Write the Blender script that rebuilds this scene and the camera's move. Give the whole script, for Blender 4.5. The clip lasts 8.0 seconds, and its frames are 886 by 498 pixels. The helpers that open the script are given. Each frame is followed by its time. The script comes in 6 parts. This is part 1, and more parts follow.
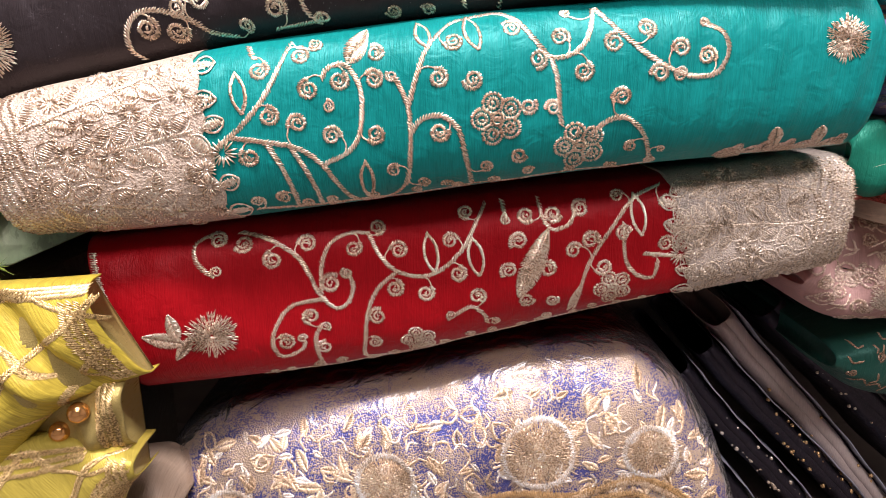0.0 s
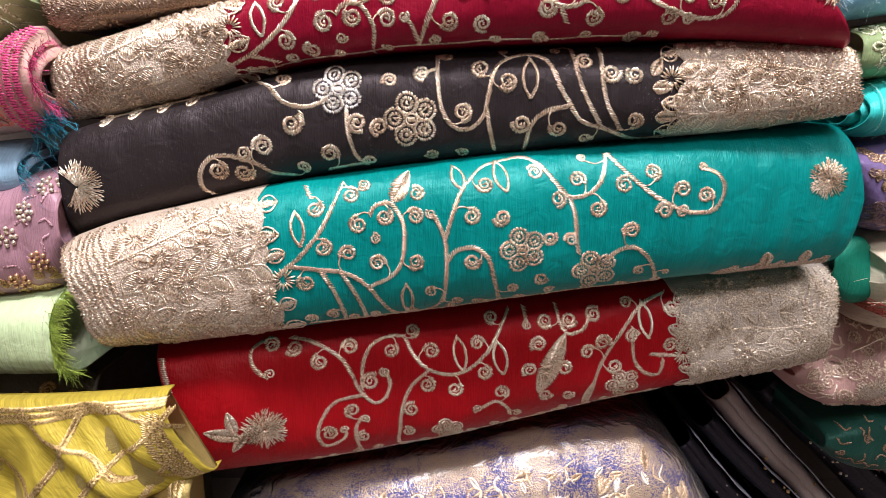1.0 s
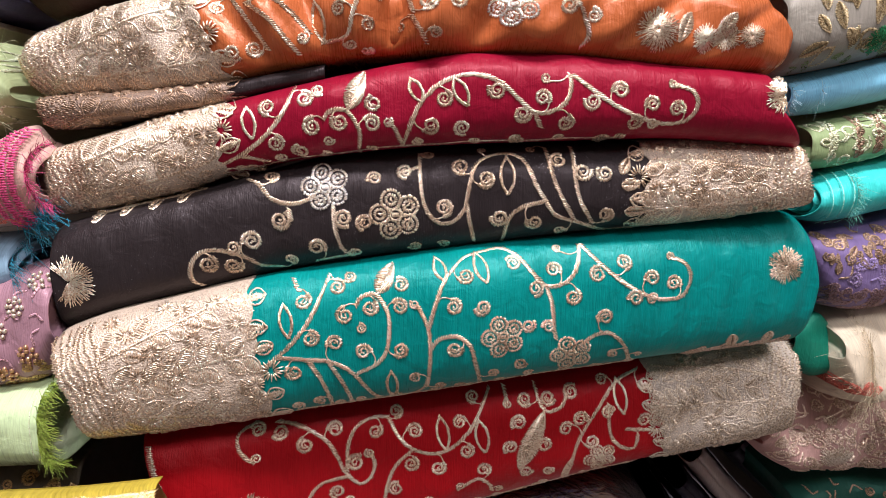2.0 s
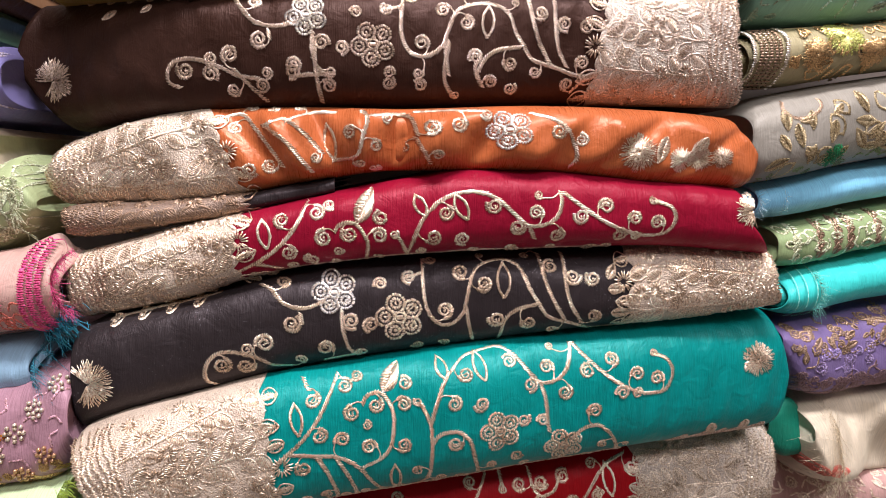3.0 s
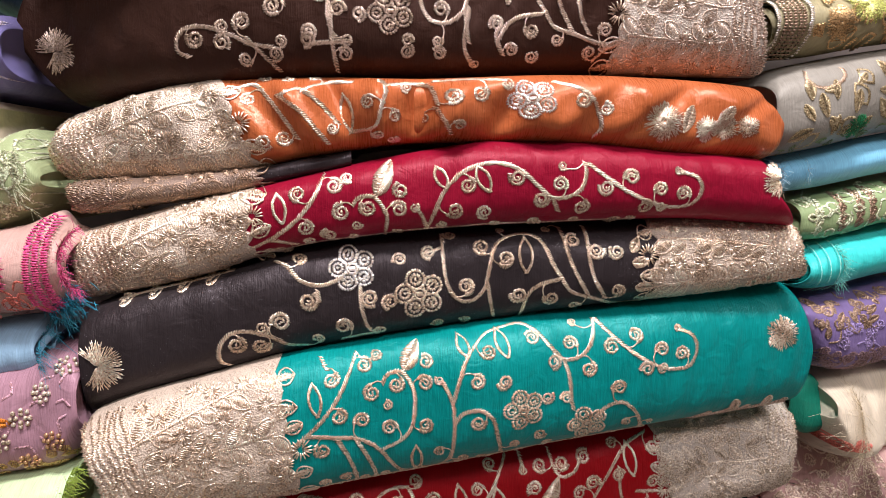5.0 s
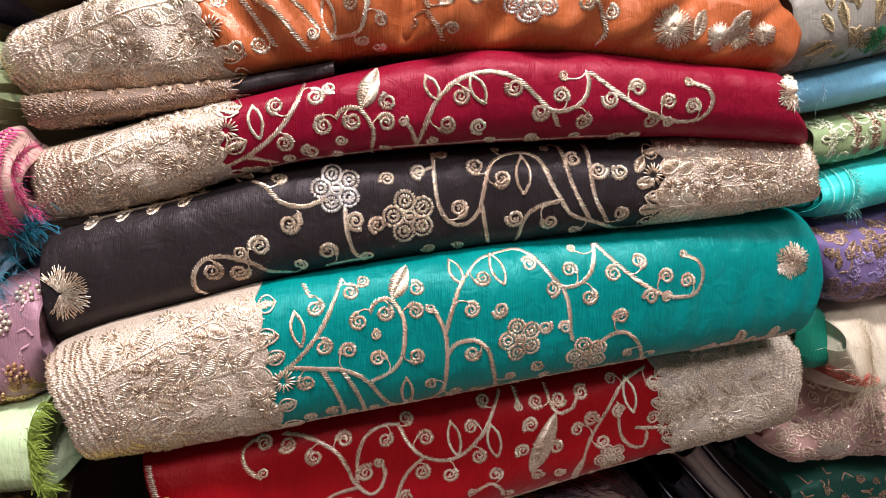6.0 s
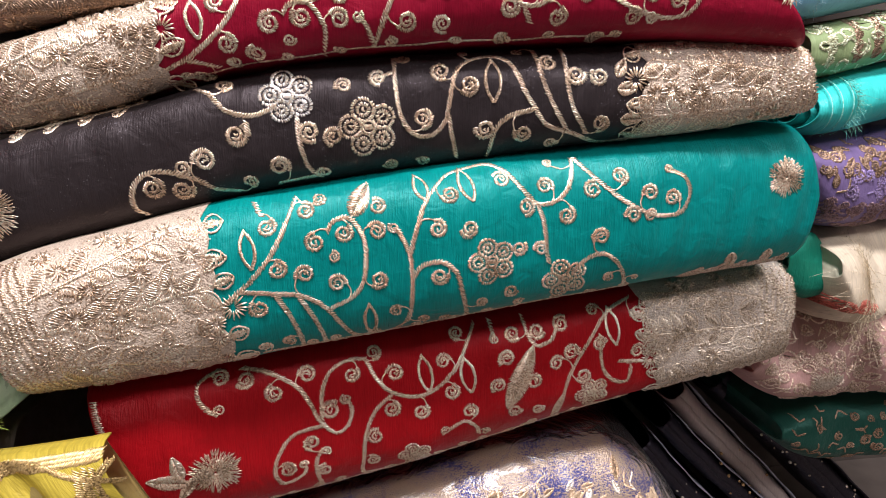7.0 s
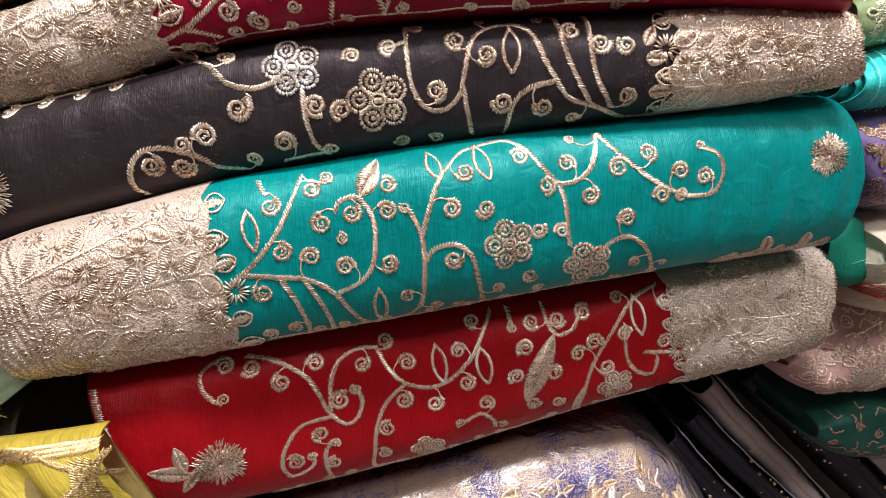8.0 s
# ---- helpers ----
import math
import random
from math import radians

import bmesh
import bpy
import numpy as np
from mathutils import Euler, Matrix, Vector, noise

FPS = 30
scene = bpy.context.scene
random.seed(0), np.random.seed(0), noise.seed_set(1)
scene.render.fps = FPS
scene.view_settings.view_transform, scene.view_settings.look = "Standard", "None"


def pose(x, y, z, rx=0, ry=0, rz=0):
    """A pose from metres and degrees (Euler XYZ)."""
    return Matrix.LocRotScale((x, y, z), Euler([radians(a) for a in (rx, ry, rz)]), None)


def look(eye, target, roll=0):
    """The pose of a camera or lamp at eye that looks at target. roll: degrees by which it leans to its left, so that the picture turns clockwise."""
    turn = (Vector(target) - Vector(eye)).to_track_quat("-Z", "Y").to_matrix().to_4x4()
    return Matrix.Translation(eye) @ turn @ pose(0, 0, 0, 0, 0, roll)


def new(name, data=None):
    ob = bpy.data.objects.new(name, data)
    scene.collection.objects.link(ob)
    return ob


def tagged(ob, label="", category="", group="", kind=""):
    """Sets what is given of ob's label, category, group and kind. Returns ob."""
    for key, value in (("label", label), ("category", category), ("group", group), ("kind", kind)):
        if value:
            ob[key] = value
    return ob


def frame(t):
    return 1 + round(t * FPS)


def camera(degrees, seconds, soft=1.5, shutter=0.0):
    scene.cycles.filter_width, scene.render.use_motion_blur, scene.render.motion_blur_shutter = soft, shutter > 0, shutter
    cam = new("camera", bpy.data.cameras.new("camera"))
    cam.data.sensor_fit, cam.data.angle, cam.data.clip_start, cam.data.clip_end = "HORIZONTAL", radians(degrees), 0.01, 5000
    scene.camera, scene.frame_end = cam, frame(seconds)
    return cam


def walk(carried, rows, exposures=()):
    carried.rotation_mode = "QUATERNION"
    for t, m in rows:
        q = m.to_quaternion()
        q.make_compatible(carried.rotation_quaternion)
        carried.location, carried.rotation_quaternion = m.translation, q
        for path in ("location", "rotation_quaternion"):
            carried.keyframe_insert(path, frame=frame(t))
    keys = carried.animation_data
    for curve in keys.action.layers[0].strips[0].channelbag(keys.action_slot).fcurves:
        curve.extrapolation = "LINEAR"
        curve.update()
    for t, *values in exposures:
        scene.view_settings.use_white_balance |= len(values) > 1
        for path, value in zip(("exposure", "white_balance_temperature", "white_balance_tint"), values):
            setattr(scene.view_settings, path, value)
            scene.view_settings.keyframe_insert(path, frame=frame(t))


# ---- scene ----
cam = camera(69.8, 8.0, soft=0.65)
METRES, EYE, TILT, LEAN, TURN = 0.42, 1.0, -15.0, 0.0, 0.0
ROWS = [
    (0.0, 0.0, 0.0, 0.0, 0.0, 0.0, -0.0),
    (0.5, -0.0135, -0.0711, 0.0817, 0.03, 0.05, 0.45),
    (1.0, -0.0532, -0.1342, 0.1643, 0.04, 1.46, -0.15),
    (1.5, -0.058, -0.1537, 0.2008, -1.1, 3.34, -0.09),
    (3.0, -0.1178, -0.2812, 0.3684, -4.38, 7.82, 0.93),
    (3.5, -0.1538, -0.3028, 0.3767, -5.3, 10.69, 0.22),
    (4.0, -0.1917, -0.3061, 0.3982, -4.75, 11.34, 0.44),
    (4.5, -0.1794, -0.2739, 0.3718, -4.83, 9.4, 1.11),
    (6.0, -0.1708, -0.1516, 0.2647, -6.27, 4.49, 1.9),
    (6.5, -0.1504, -0.0918, 0.2184, -6.13, 2.79, 2.09),
    (7.0, -0.114, -0.0648, 0.18, -6.58, 1.93, 2.6),
    (7.5, -0.0895, -0.0316, 0.1613, -6.02, 1.05, 2.88),
    (8.0, -0.0979, -0.0059, 0.1653, -4.7, 1.36, 2.39),
]
EXPOSURES = [(0.0, 0.38, 6650, 15), (0.5, 0.18, 6600, 13), (1.0, 0.05, 6500, 10), (1.5, -0.02, 6500, 10), (3.0, -0.04, 6500, 11), (4.0, -0.1, 6500, 11), (4.5, -0.05, 6500, 11), (6.0, -0.05, 6500, 10), (7.5, -0.06, 6500, 10), (8.0, -0.06, 6500, 10)]
walk(cam, [(t, pose(0, 0, EYE, TILT, LEAN, TURN) @ pose(METRES * x, METRES * y, METRES * z, 90 + pitch, roll, yaw)) for t, x, y, z, yaw, pitch, roll in ROWS], EXPOSURES)

# ---- light: a shop interior, lit from above by unseen area lamps ----
world = bpy.data.worlds.new("world")
scene.world = world
world.use_nodes = True
world.node_tree.nodes["Background"].inputs[0].default_value = (0.9, 0.92, 1.0, 1)
world.node_tree.nodes["Background"].inputs[1].default_value = 0.05


def area_lamp(name, eye, target, sx, sy, watts, color):
    data = bpy.data.lights.new(name, "AREA")
    data.shape, data.size, data.size_y, data.energy, data.color = "RECTANGLE", sx, sy, watts, color
    ob = new(name, data)
    ob.matrix_world = look(eye, target)
    return ob


area_lamp("unseen_overhead_light", (-0.02, -0.40, 3.1), (-0.02, 0.35, 1.0), 1.2, 0.3, 82, (1.0, 0.955, 1.0))
# Fill from the front, added to brighten the fronts and lower folds.
area_lamp("unseen_overhead_light", (0.5, -1.5, 2.9), (0.0, 0.4, 1.0), 1.2, 0.5, 32, (1.0, 0.955, 1.0))


# ---- materials ----
def nodes_of(name):
    m = bpy.data.materials.new(name)
    m.use_nodes = True
    nt = m.node_tree
    return m, nt, nt.nodes["Principled BSDF"]


def add(nt, kind, **kw):
    n = nt.nodes.new(kind)
    for k, v in kw.items():
        n.inputs[k.replace("_", " ")].default_value = v
    return n


def ramp(nt, fac, stops):
    r = nt.nodes.new("ShaderNodeValToRGB")
    while len(r.color_ramp.elements) < len(stops):
        r.color_ramp.elements.new(0.5)
    for e, (p, c) in zip(r.color_ramp.elements, stops):
        e.position, e.color = p, (*c, 1)
    nt.links.new(fac, r.inputs[0])
    return r.outputs[0]


def shade(c, k):
    return tuple(min(1, a * k) for a in c)


def silk(name, color, rough=0.5, slub=(1250, 65, 65), sheen=0.25, metal=0.0, bump=0.42, spread=0.2, spec=0.42, turn=0.0, lint=0.0):
    """Woven cloth: slubs that run down the front, fine thread relief, soft uneven dye."""
    m, nt, p = nodes_of(name)
    tc = nt.nodes.new("ShaderNodeTexCoord")
    mp = add(nt, "ShaderNodeMapping", Scale=slub)
    lean = add(nt, "ShaderNodeMapping", Rotation=(0, turn, 0))
    nt.links.new(tc.outputs["Object"], lean.inputs[0])
    nt.links.new(lean.outputs[0], mp.inputs[0])
    fine = add(nt, "ShaderNodeTexNoise", Scale=1.0, Detail=3.0, Roughness=0.6)
    nt.links.new(mp.outputs[0], fine.inputs["Vector"])
    big = add(nt, "ShaderNodeTexNoise", Scale=14.0, Detail=2.0)
    nt.links.new(tc.outputs["Object"], big.inputs["Vector"])
    mix = nt.nodes.new("ShaderNodeMath")
    mix.operation = "MULTIPLY_ADD"
    nt.links.new(fine.outputs[0], mix.inputs[0])
    mix.inputs[1].default_value = 0.65
    half = nt.nodes.new("ShaderNodeMath")
    half.operation = "MULTIPLY"
    nt.links.new(big.outputs[0], half.inputs[0])
    half.inputs[1].default_value = 0.35
    nt.links.new(half.outputs[0], mix.inputs[2])
    col = ramp(nt, mix.outputs[0], [(0.3, shade(color, 1 - spread)), (0.7, shade(color, 1 + spread))])
    if lint:
        dots = add(nt, "ShaderNodeTexVoronoi", Scale=420.0)
        nt.links.new(tc.outputs["Object"], dots.inputs["Vector"])
        where = add(nt, "ShaderNodeTexNoise", Scale=22.0, Detail=2.0)
        nt.links.new(tc.outputs["Object"], where.inputs["Vector"])
        less = nt.nodes.new("ShaderNodeMath")
        less.operation = "LESS_THAN"
        nt.links.new(dots.outputs["Distance"], less.inputs[0])
        lim = nt.nodes.new("ShaderNodeMath")
        lim.operation = "MULTIPLY_ADD"
        nt.links.new(where.outputs[0], lim.inputs[0])
        lim.inputs[1].default_value, lim.inputs[2].default_value = 0.55, -0.2
        nt.links.new(lim.outputs[0], less.inputs[1])
        fleck = nt.nodes.new("ShaderNodeMix")
        fleck.data_type = "RGBA"
        nt.links.new(less.outputs[0], fleck.inputs[0])
        nt.links.new(col, fleck.inputs[6])
        fleck.inputs[7].default_value = (lint, lint * 0.9, lint, 1)
        col = fleck.outputs[2]
    nt.links.new(col, p.inputs["Base Color"])
    p.inputs["Metallic"].default_value = metal
    p.inputs["Specular IOR Level"].default_value = spec
    top = max(color)
    p.inputs["Specular Tint"].default_value = (*[0.3 + 0.7 * c / top for c in color], 1)
    p.inputs["Sheen Weight"].default_value = sheen
    p.inputs["Sheen Tint"].default_value = (*shade(color, 1.6), 1)
    p.inputs["Sheen Roughness"].default_value = 0.4
    crush = add(nt, "ShaderNodeTexNoise", Scale=70.0, Detail=4.0, Distortion=0.6)
    nt.links.new(tc.outputs["Object"], crush.inputs["Vector"])
    b0 = add(nt, "ShaderNodeBump", Strength=0.45, Distance=0.0032)
    nt.links.new(crush.outputs[0], b0.inputs["Height"])
    bp = add(nt, "ShaderNodeBump", Strength=bump, Distance=0.0012)
    nt.links.new(mix.outputs[0], bp.inputs["Height"])
    nt.links.new(b0.outputs[0], bp.inputs["Normal"])
    nt.links.new(bp.outputs[0], p.inputs["Normal"])
    rr = ramp(nt, mix.outputs[0], [(0.3, (rough - 0.18,) * 3), (0.7, (rough + 0.1,) * 3)])
    nt.links.new(rr, p.inputs["Roughness"])
    return m


def thread(name, color, metal=0.62, rough=0.3, spread=0.5):
    """Metallic or silk embroidery thread: each stitch a little different, glints and dark gaps put into its colour."""
    m, nt, p = nodes_of(name)
    tc = nt.nodes.new("ShaderNodeTexCoord")
    tone = add(nt, "ShaderNodeTexNoise", Scale=780.0, Detail=1.0)
    nt.links.new(tc.outputs["Object"], tone.inputs["Vector"])
    wide = add(nt, "ShaderNodeTexNoise", Scale=38.0, Detail=2.0)
    nt.links.new(tc.outputs["Object"], wide.inputs["Vector"])
    both = nt.nodes.new("ShaderNodeMath")
    both.operation = "MULTIPLY_ADD"
    nt.links.new(wide.outputs[0], both.inputs[0])
    both.inputs[1].default_value = 0.5
    low = nt.nodes.new("ShaderNodeMath")
    low.operation = "SUBTRACT"
    nt.links.new(tone.outputs[0], low.inputs[0])
    low.inputs[1].default_value = 0.25
    nt.links.new(low.outputs[0], both.inputs[2])
    warm = (color[0], color[1] * 0.9, color[2] * 0.76)
    col = ramp(nt, both.outputs[0], [(0.32, shade(warm, 1 - spread * 1.25)), (0.47, warm), (0.54, color), (0.68, shade(color, 1 + spread * 0.7))])
    nt.links.new(col, p.inputs["Base Color"])
    p.inputs["Metallic"].default_value = metal
    p.inputs["Roughness"].default_value = rough
    return m


def net(name, color, dark, metal=0.35, rough=0.45, big_scale=45.0, lo=0.45, hi=0.85):
    """Lace ground: a fine stitched net with gold worked into it."""
    m, nt, p = nodes_of(name)
    tc = nt.nodes.new("ShaderNodeTexCoord")
    cells = add(nt, "ShaderNodeTexVoronoi", Scale=760.0)
    nt.links.new(tc.outputs["Object"], cells.inputs["Vector"])
    big = add(nt, "ShaderNodeTexNoise", Scale=big_scale, Detail=7.0, Roughness=0.68)
    nt.links.new(tc.outputs["Object"], big.inputs["Vector"])
    av = nt.nodes.new("ShaderNodeMath")
    av.operation = "MULTIPLY_ADD"
    nt.links.new(cells.outputs["Distance"], av.inputs[0])
    av.inputs[1].default_value = 0.55
    nt.links.new(big.outputs[0], av.inputs[2])
    col = ramp(nt, av.outputs[0], [(lo, dark), (hi, color)])
    nt.links.new(col, p.inputs["Base Color"])
    p.inputs["Metallic"].default_value = metal
    p.inputs["Roughness"].default_value = rough
    bp = add(nt, "ShaderNodeBump", Strength=0.85, Distance=0.0011)
    nt.links.new(av.outputs[0], bp.inputs["Height"])
    nt.links.new(bp.outputs[0], p.inputs["Normal"])
    return m


def plain(name, color, rough=0.6, metal=0.0, spread=0.15, scale=30.0):
    m, nt, p = nodes_of(name)
    tc = nt.nodes.new("ShaderNodeTexCoord")
    big = add(nt, "ShaderNodeTexNoise", Scale=scale, Detail=5.0)
    nt.links.new(tc.outputs["Object"], big.inputs["Vector"])
    nt.links.new(ramp(nt, big.outputs[0], [(0.3, shade(color, 1 - spread)), (0.7, shade(color, 1 + spread))]), p.inputs["Base Color"])
    p.inputs["Roughness"].default_value, p.inputs["Metallic"].default_value = rough, metal
    return m


def film_plastic(name, haze=0.01):
    """Clear packing film: mostly see-through, with a glancing gloss."""
    m = bpy.data.materials.new(name)
    m.use_nodes = True
    nt = m.node_tree
    nt.nodes.clear()
    out = nt.nodes.new("ShaderNodeOutputMaterial")
    clear = nt.nodes.new("ShaderNodeBsdfTransparent")
    gloss = nt.nodes.new("ShaderNodeBsdfGlossy")
    gloss.inputs["Roughness"].default_value = 0.2
    fr = add(nt, "ShaderNodeFresnel", IOR=1.2)
    tc = nt.nodes.new("ShaderNodeTexCoord")
    cr = add(nt, "ShaderNodeTexNoise", Scale=35.0, Detail=3.0, Distortion=1.5)
    nt.links.new(tc.outputs["Object"], cr.inputs["Vector"])
    bp = add(nt, "ShaderNodeBump", Strength=0.8, Distance=0.004)
    nt.links.new(cr.outputs[0], bp.inputs["Height"])
    nt.links.new(bp.outputs[0], gloss.inputs["Normal"])
    nt.links.new(bp.outputs[0], fr.inputs["Normal"])
    mx = nt.nodes.new("ShaderNodeMixShader")
    ad = nt.nodes.new("ShaderNodeMath")
    ad.operation = "ADD"
    ad.inputs[1].default_value = haze
    nt.links.new(fr.outputs[0], ad.inputs[0])
    nt.links.new(ad.outputs[0], mx.inputs[0])
    nt.links.new(clear.outputs[0], mx.inputs[1])
    nt.links.new(gloss.outputs[0], mx.inputs[2])
    nt.links.new(mx.outputs[0], out.inputs[0])
    return m


GOLD = thread("champagne_thread", (0.88, 0.71, 0.58), 0.72, 0.28)
PALE = thread("silver_thread", (0.97, 0.90, 0.84))
COPPER = thread("copper_gold_thread", (0.66, 0.44, 0.22))
ROSE = thread("rose_silver_thread", (0.76, 0.61, 0.52))
BRONZE = thread("bronze_thread", (0.36, 0.25, 0.18), 0.6, 0.4)
GREY_GOLD = thread("tarnished_silver_thread", (0.76, 0.66, 0.56), 0.5)
LACE_PINK = net("champagne_lace", (0.66, 0.53, 0.42), (0.30, 0.22, 0.16), 0.1)
LACE_GREY = net("silver_lace", (0.60, 0.51, 0.43), (0.28, 0.22, 0.17), 0.1)
LACE_BRONZE = net("bronze_lace", (0.30, 0.21, 0.16), (0.12, 0.08, 0.06))
FILM = film_plastic("clear_film")
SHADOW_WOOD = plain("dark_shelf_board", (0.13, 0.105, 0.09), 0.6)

# ---- the room round the shelf ----
def part(name, bm, material, parent, label=""):
    me = bpy.data.meshes.new(name)
    bm.to_mesh(me)
    bm.free()
    me.materials.append(material)
    ob = new(name, me)
    ob.parent = parent
    if label:
        tagged(ob, label)
    return ob


def mesh_part(name, verts, faces, material, parent, label="", smooth=True):
    me = bpy.data.meshes.new(name)
    me.from_pydata([tuple(v) for v in np.asarray(verts).tolist()], [], np.asarray(faces).tolist() if not isinstance(faces, list) else faces)
    if smooth:
        me.polygons.foreach_set("use_smooth", np.ones(len(me.polygons), dtype=bool))
    me.materials.append(material)
    ob = new(name, me)
    ob.parent = parent
    if label:
        tagged(ob, label)
    return ob


def box(bm, lo, hi, bevel=0.0):
    c = [(a + b) / 2 for a, b in zip(lo, hi)]
    s = [b - a for a, b in zip(lo, hi)]
    r = bmesh.ops.create_cube(bm, size=1, matrix=Matrix.Translation(c) @ Matrix.Diagonal((*s, 1)))
    if bevel:
        es = list({e for v in r["verts"] for e in v.link_edges})
        bmesh.ops.bevel(bm, geom=es, offset=bevel, segments=2, affect="EDGES")


def slab(name, lo, hi, material, label, category, bevel=0.0):
    bm = bmesh.new()
    box(bm, lo, hi, bevel)
    return tagged(part(name, bm, material, None), label, category, kind="structure")


WALL = plain("painted_wall", (0.46, 0.42, 0.39), 0.8, 0, 0.06, 6)
TILE = plain("floor_tile", (0.22, 0.2, 0.19), 0.4, 0, 0.1, 6)
slab("floor", (-2.6, -2.6, -0.1), (2.6, 1.0, 0.0), TILE, "plain grey shop floor", "floor")
slab("ceiling", (-2.6, -2.6, 3.2), (2.6, 1.0, 3.3), WALL, "plain pale shop ceiling", "ceiling")
slab("wall_south", (-2.6, -2.7, 0), (2.6, -2.6, 3.2), WALL, "plain pale wall behind the viewer", "wall")
slab("wall_north", (-2.6, 0.95, 0), (2.6, 1.0, 3.2), WALL, "plain pale wall behind the shelf", "wall")
slab("wall_west", (-2.7, -2.6, 0), (-2.6, 1.0, 3.2), WALL, "plain pale side wall", "wall")
slab("wall_east", (2.6, -2.6, 0), (2.7, 1.0, 3.2), WALL, "plain pale side wall", "wall")
slab("shelf_back", (-0.8, 0.78, 0.0), (0.9, 0.80, 2.0), SHADOW_WOOD, "dark board behind the stacked fabrics", "shelf", 0.002)
slab("shelf_board", (-0.8, 0.24, 0.50), (0.9, 0.78, 0.545), SHADOW_WOOD, "dark board under the stacked fabrics", "shelf", 0.003)



# Outlines of the folded pieces: x, top and bottom heights along each; then the front depths (x, y) and the bulge.
OUTLINES = {}
FRONTS = {}
BULGE = {}
OUTLINES["brown"] = [(-0.3643, 1.3117, 1.2071), (-0.3334, 1.3143, 1.2094), (-0.2378, 1.314, 1.2193), (-0.1224, 1.3159, 1.2264), (-0.0095, 1.3217, 1.2285), (0.1074, 1.3243, 1.2317), (0.2289, 1.326, 1.2312)]
FRONTS["brown"], BULGE["brown"] = [(-0.33, 0.472), (-0.21, 0.43), (-0.1, 0.416), (0.2, 0.416)], 0.032
OUTLINES["orange"] = [(-0.3252, 1.1932, 1.1525), (-0.2955, 1.2052, 1.15), (-0.2471, 1.2195, 1.1502), (-0.1905, 1.2282, 1.1538), (-0.1215, 1.2282, 1.1689), (-0.041, 1.227, 1.1791), (0.0575, 1.2297, 1.1787), (0.1498, 1.2273, 1.1693), (0.2126, 1.2222, 1.1657), (0.2444, 1.2173, 1.165)]
FRONTS["orange"], BULGE["orange"] = [(-0.3, 0.45), (-0.1, 0.412), (0.1, 0.397), (0.23, 0.4)], 0.028
OUTLINES["bronze"] = [(-0.3087, 1.1495, 1.1268), (-0.2889, 1.1515, 1.1269), (-0.2444, 1.1533, 1.1327), (-0.1769, 1.1609, 1.1424), (-0.0947, 1.1747, 1.1589)]
FRONTS["bronze"], BULGE["bronze"] = [(-0.3, 0.43), (-0.1, 0.425)], 0.03
OUTLINES["crimson"] = [(-0.3007, 1.1126, 1.0624), (-0.278, 1.1184, 1.065), (-0.2102, 1.1366, 1.0791), (-0.1653, 1.1468, 1.0936), (-0.1206, 1.1573, 1.1034), (-0.0318, 1.1746, 1.1137), (0.013, 1.1805, 1.1162), (0.0811, 1.18, 1.1184), (0.1503, 1.1731, 1.1202), (0.2209, 1.1666, 1.1159), (0.2495, 1.1614, 1.1133)]
FRONTS["crimson"], BULGE["crimson"] = [(-0.3, 0.425), (-0.05, 0.4), (0.25, 0.392)], 0.0288
OUTLINES["black"] = [(-0.2957, 1.0559, 0.9751), (-0.2521, 1.0685, 0.9908), (-0.196, 1.0813, 1.0047), (-0.1387, 1.0966, 1.0179), (-0.0754, 1.1077, 1.0275), (0.0172, 1.1134, 1.039), (0.1116, 1.1167, 1.0503), (0.1835, 1.119, 1.0569), (0.2542, 1.1156, 1.0675), (0.2693, 1.1108, 1.0703)]
FRONTS["black"], BULGE["black"] = [(-0.3, 0.405), (-0.05, 0.413), (0.25, 0.405)], 0.032
OUTLINES["teal"] = [(-0.2909, 0.9806, 0.9023), (-0.2549, 0.9933, 0.9029), (-0.2126, 1.0028, 0.9035), (-0.1332, 1.0208, 0.9098), (-0.0505, 1.0326, 0.9199), (0.0336, 1.0425, 0.9315), (0.1191, 1.0499, 0.9419), (0.2078, 1.0579, 0.9494), (0.2718, 1.062, 0.9546), (0.2942, 1.0628, 0.9569)]
FRONTS["teal"], BULGE["teal"] = [(-0.3, 0.37), (-0.1, 0.395), (0.1, 0.402), (0.28, 0.418)], 0.036
OUTLINES["red"] = [(-0.251, 0.894, 0.7763), (-0.2217, 0.8955, 0.7785), (-0.153, 0.9018, 0.7801), (-0.0623, 0.9081, 0.7855), (0.0327, 0.9191, 0.8055), (0.1278, 0.9279, 0.8283), (0.1993, 0.936, 0.8409), (0.2704, 0.9443, 0.8539), (0.3066, 0.9463, 0.8634)]
FRONTS["red"], BULGE["red"] = [(-0.25, 0.4), (-0.05, 0.44), (0.25, 0.452)], 0.032
OUTLINES["gold_check"] = [(-0.328, 1.3857, 1.3089), (-0.2964, 1.3871, 1.3099), (-0.2101, 1.3898, 1.3103), (-0.0781, 1.394, 1.3162), (0.0571, 1.3983, 1.3214), (0.191, 1.4003, 1.3257), (0.2181, 1.3998, 1.3272)]
FRONTS["gold_check"], BULGE["gold_check"] = [(-0.3, 0.42), (0.25, 0.4)], 0.04
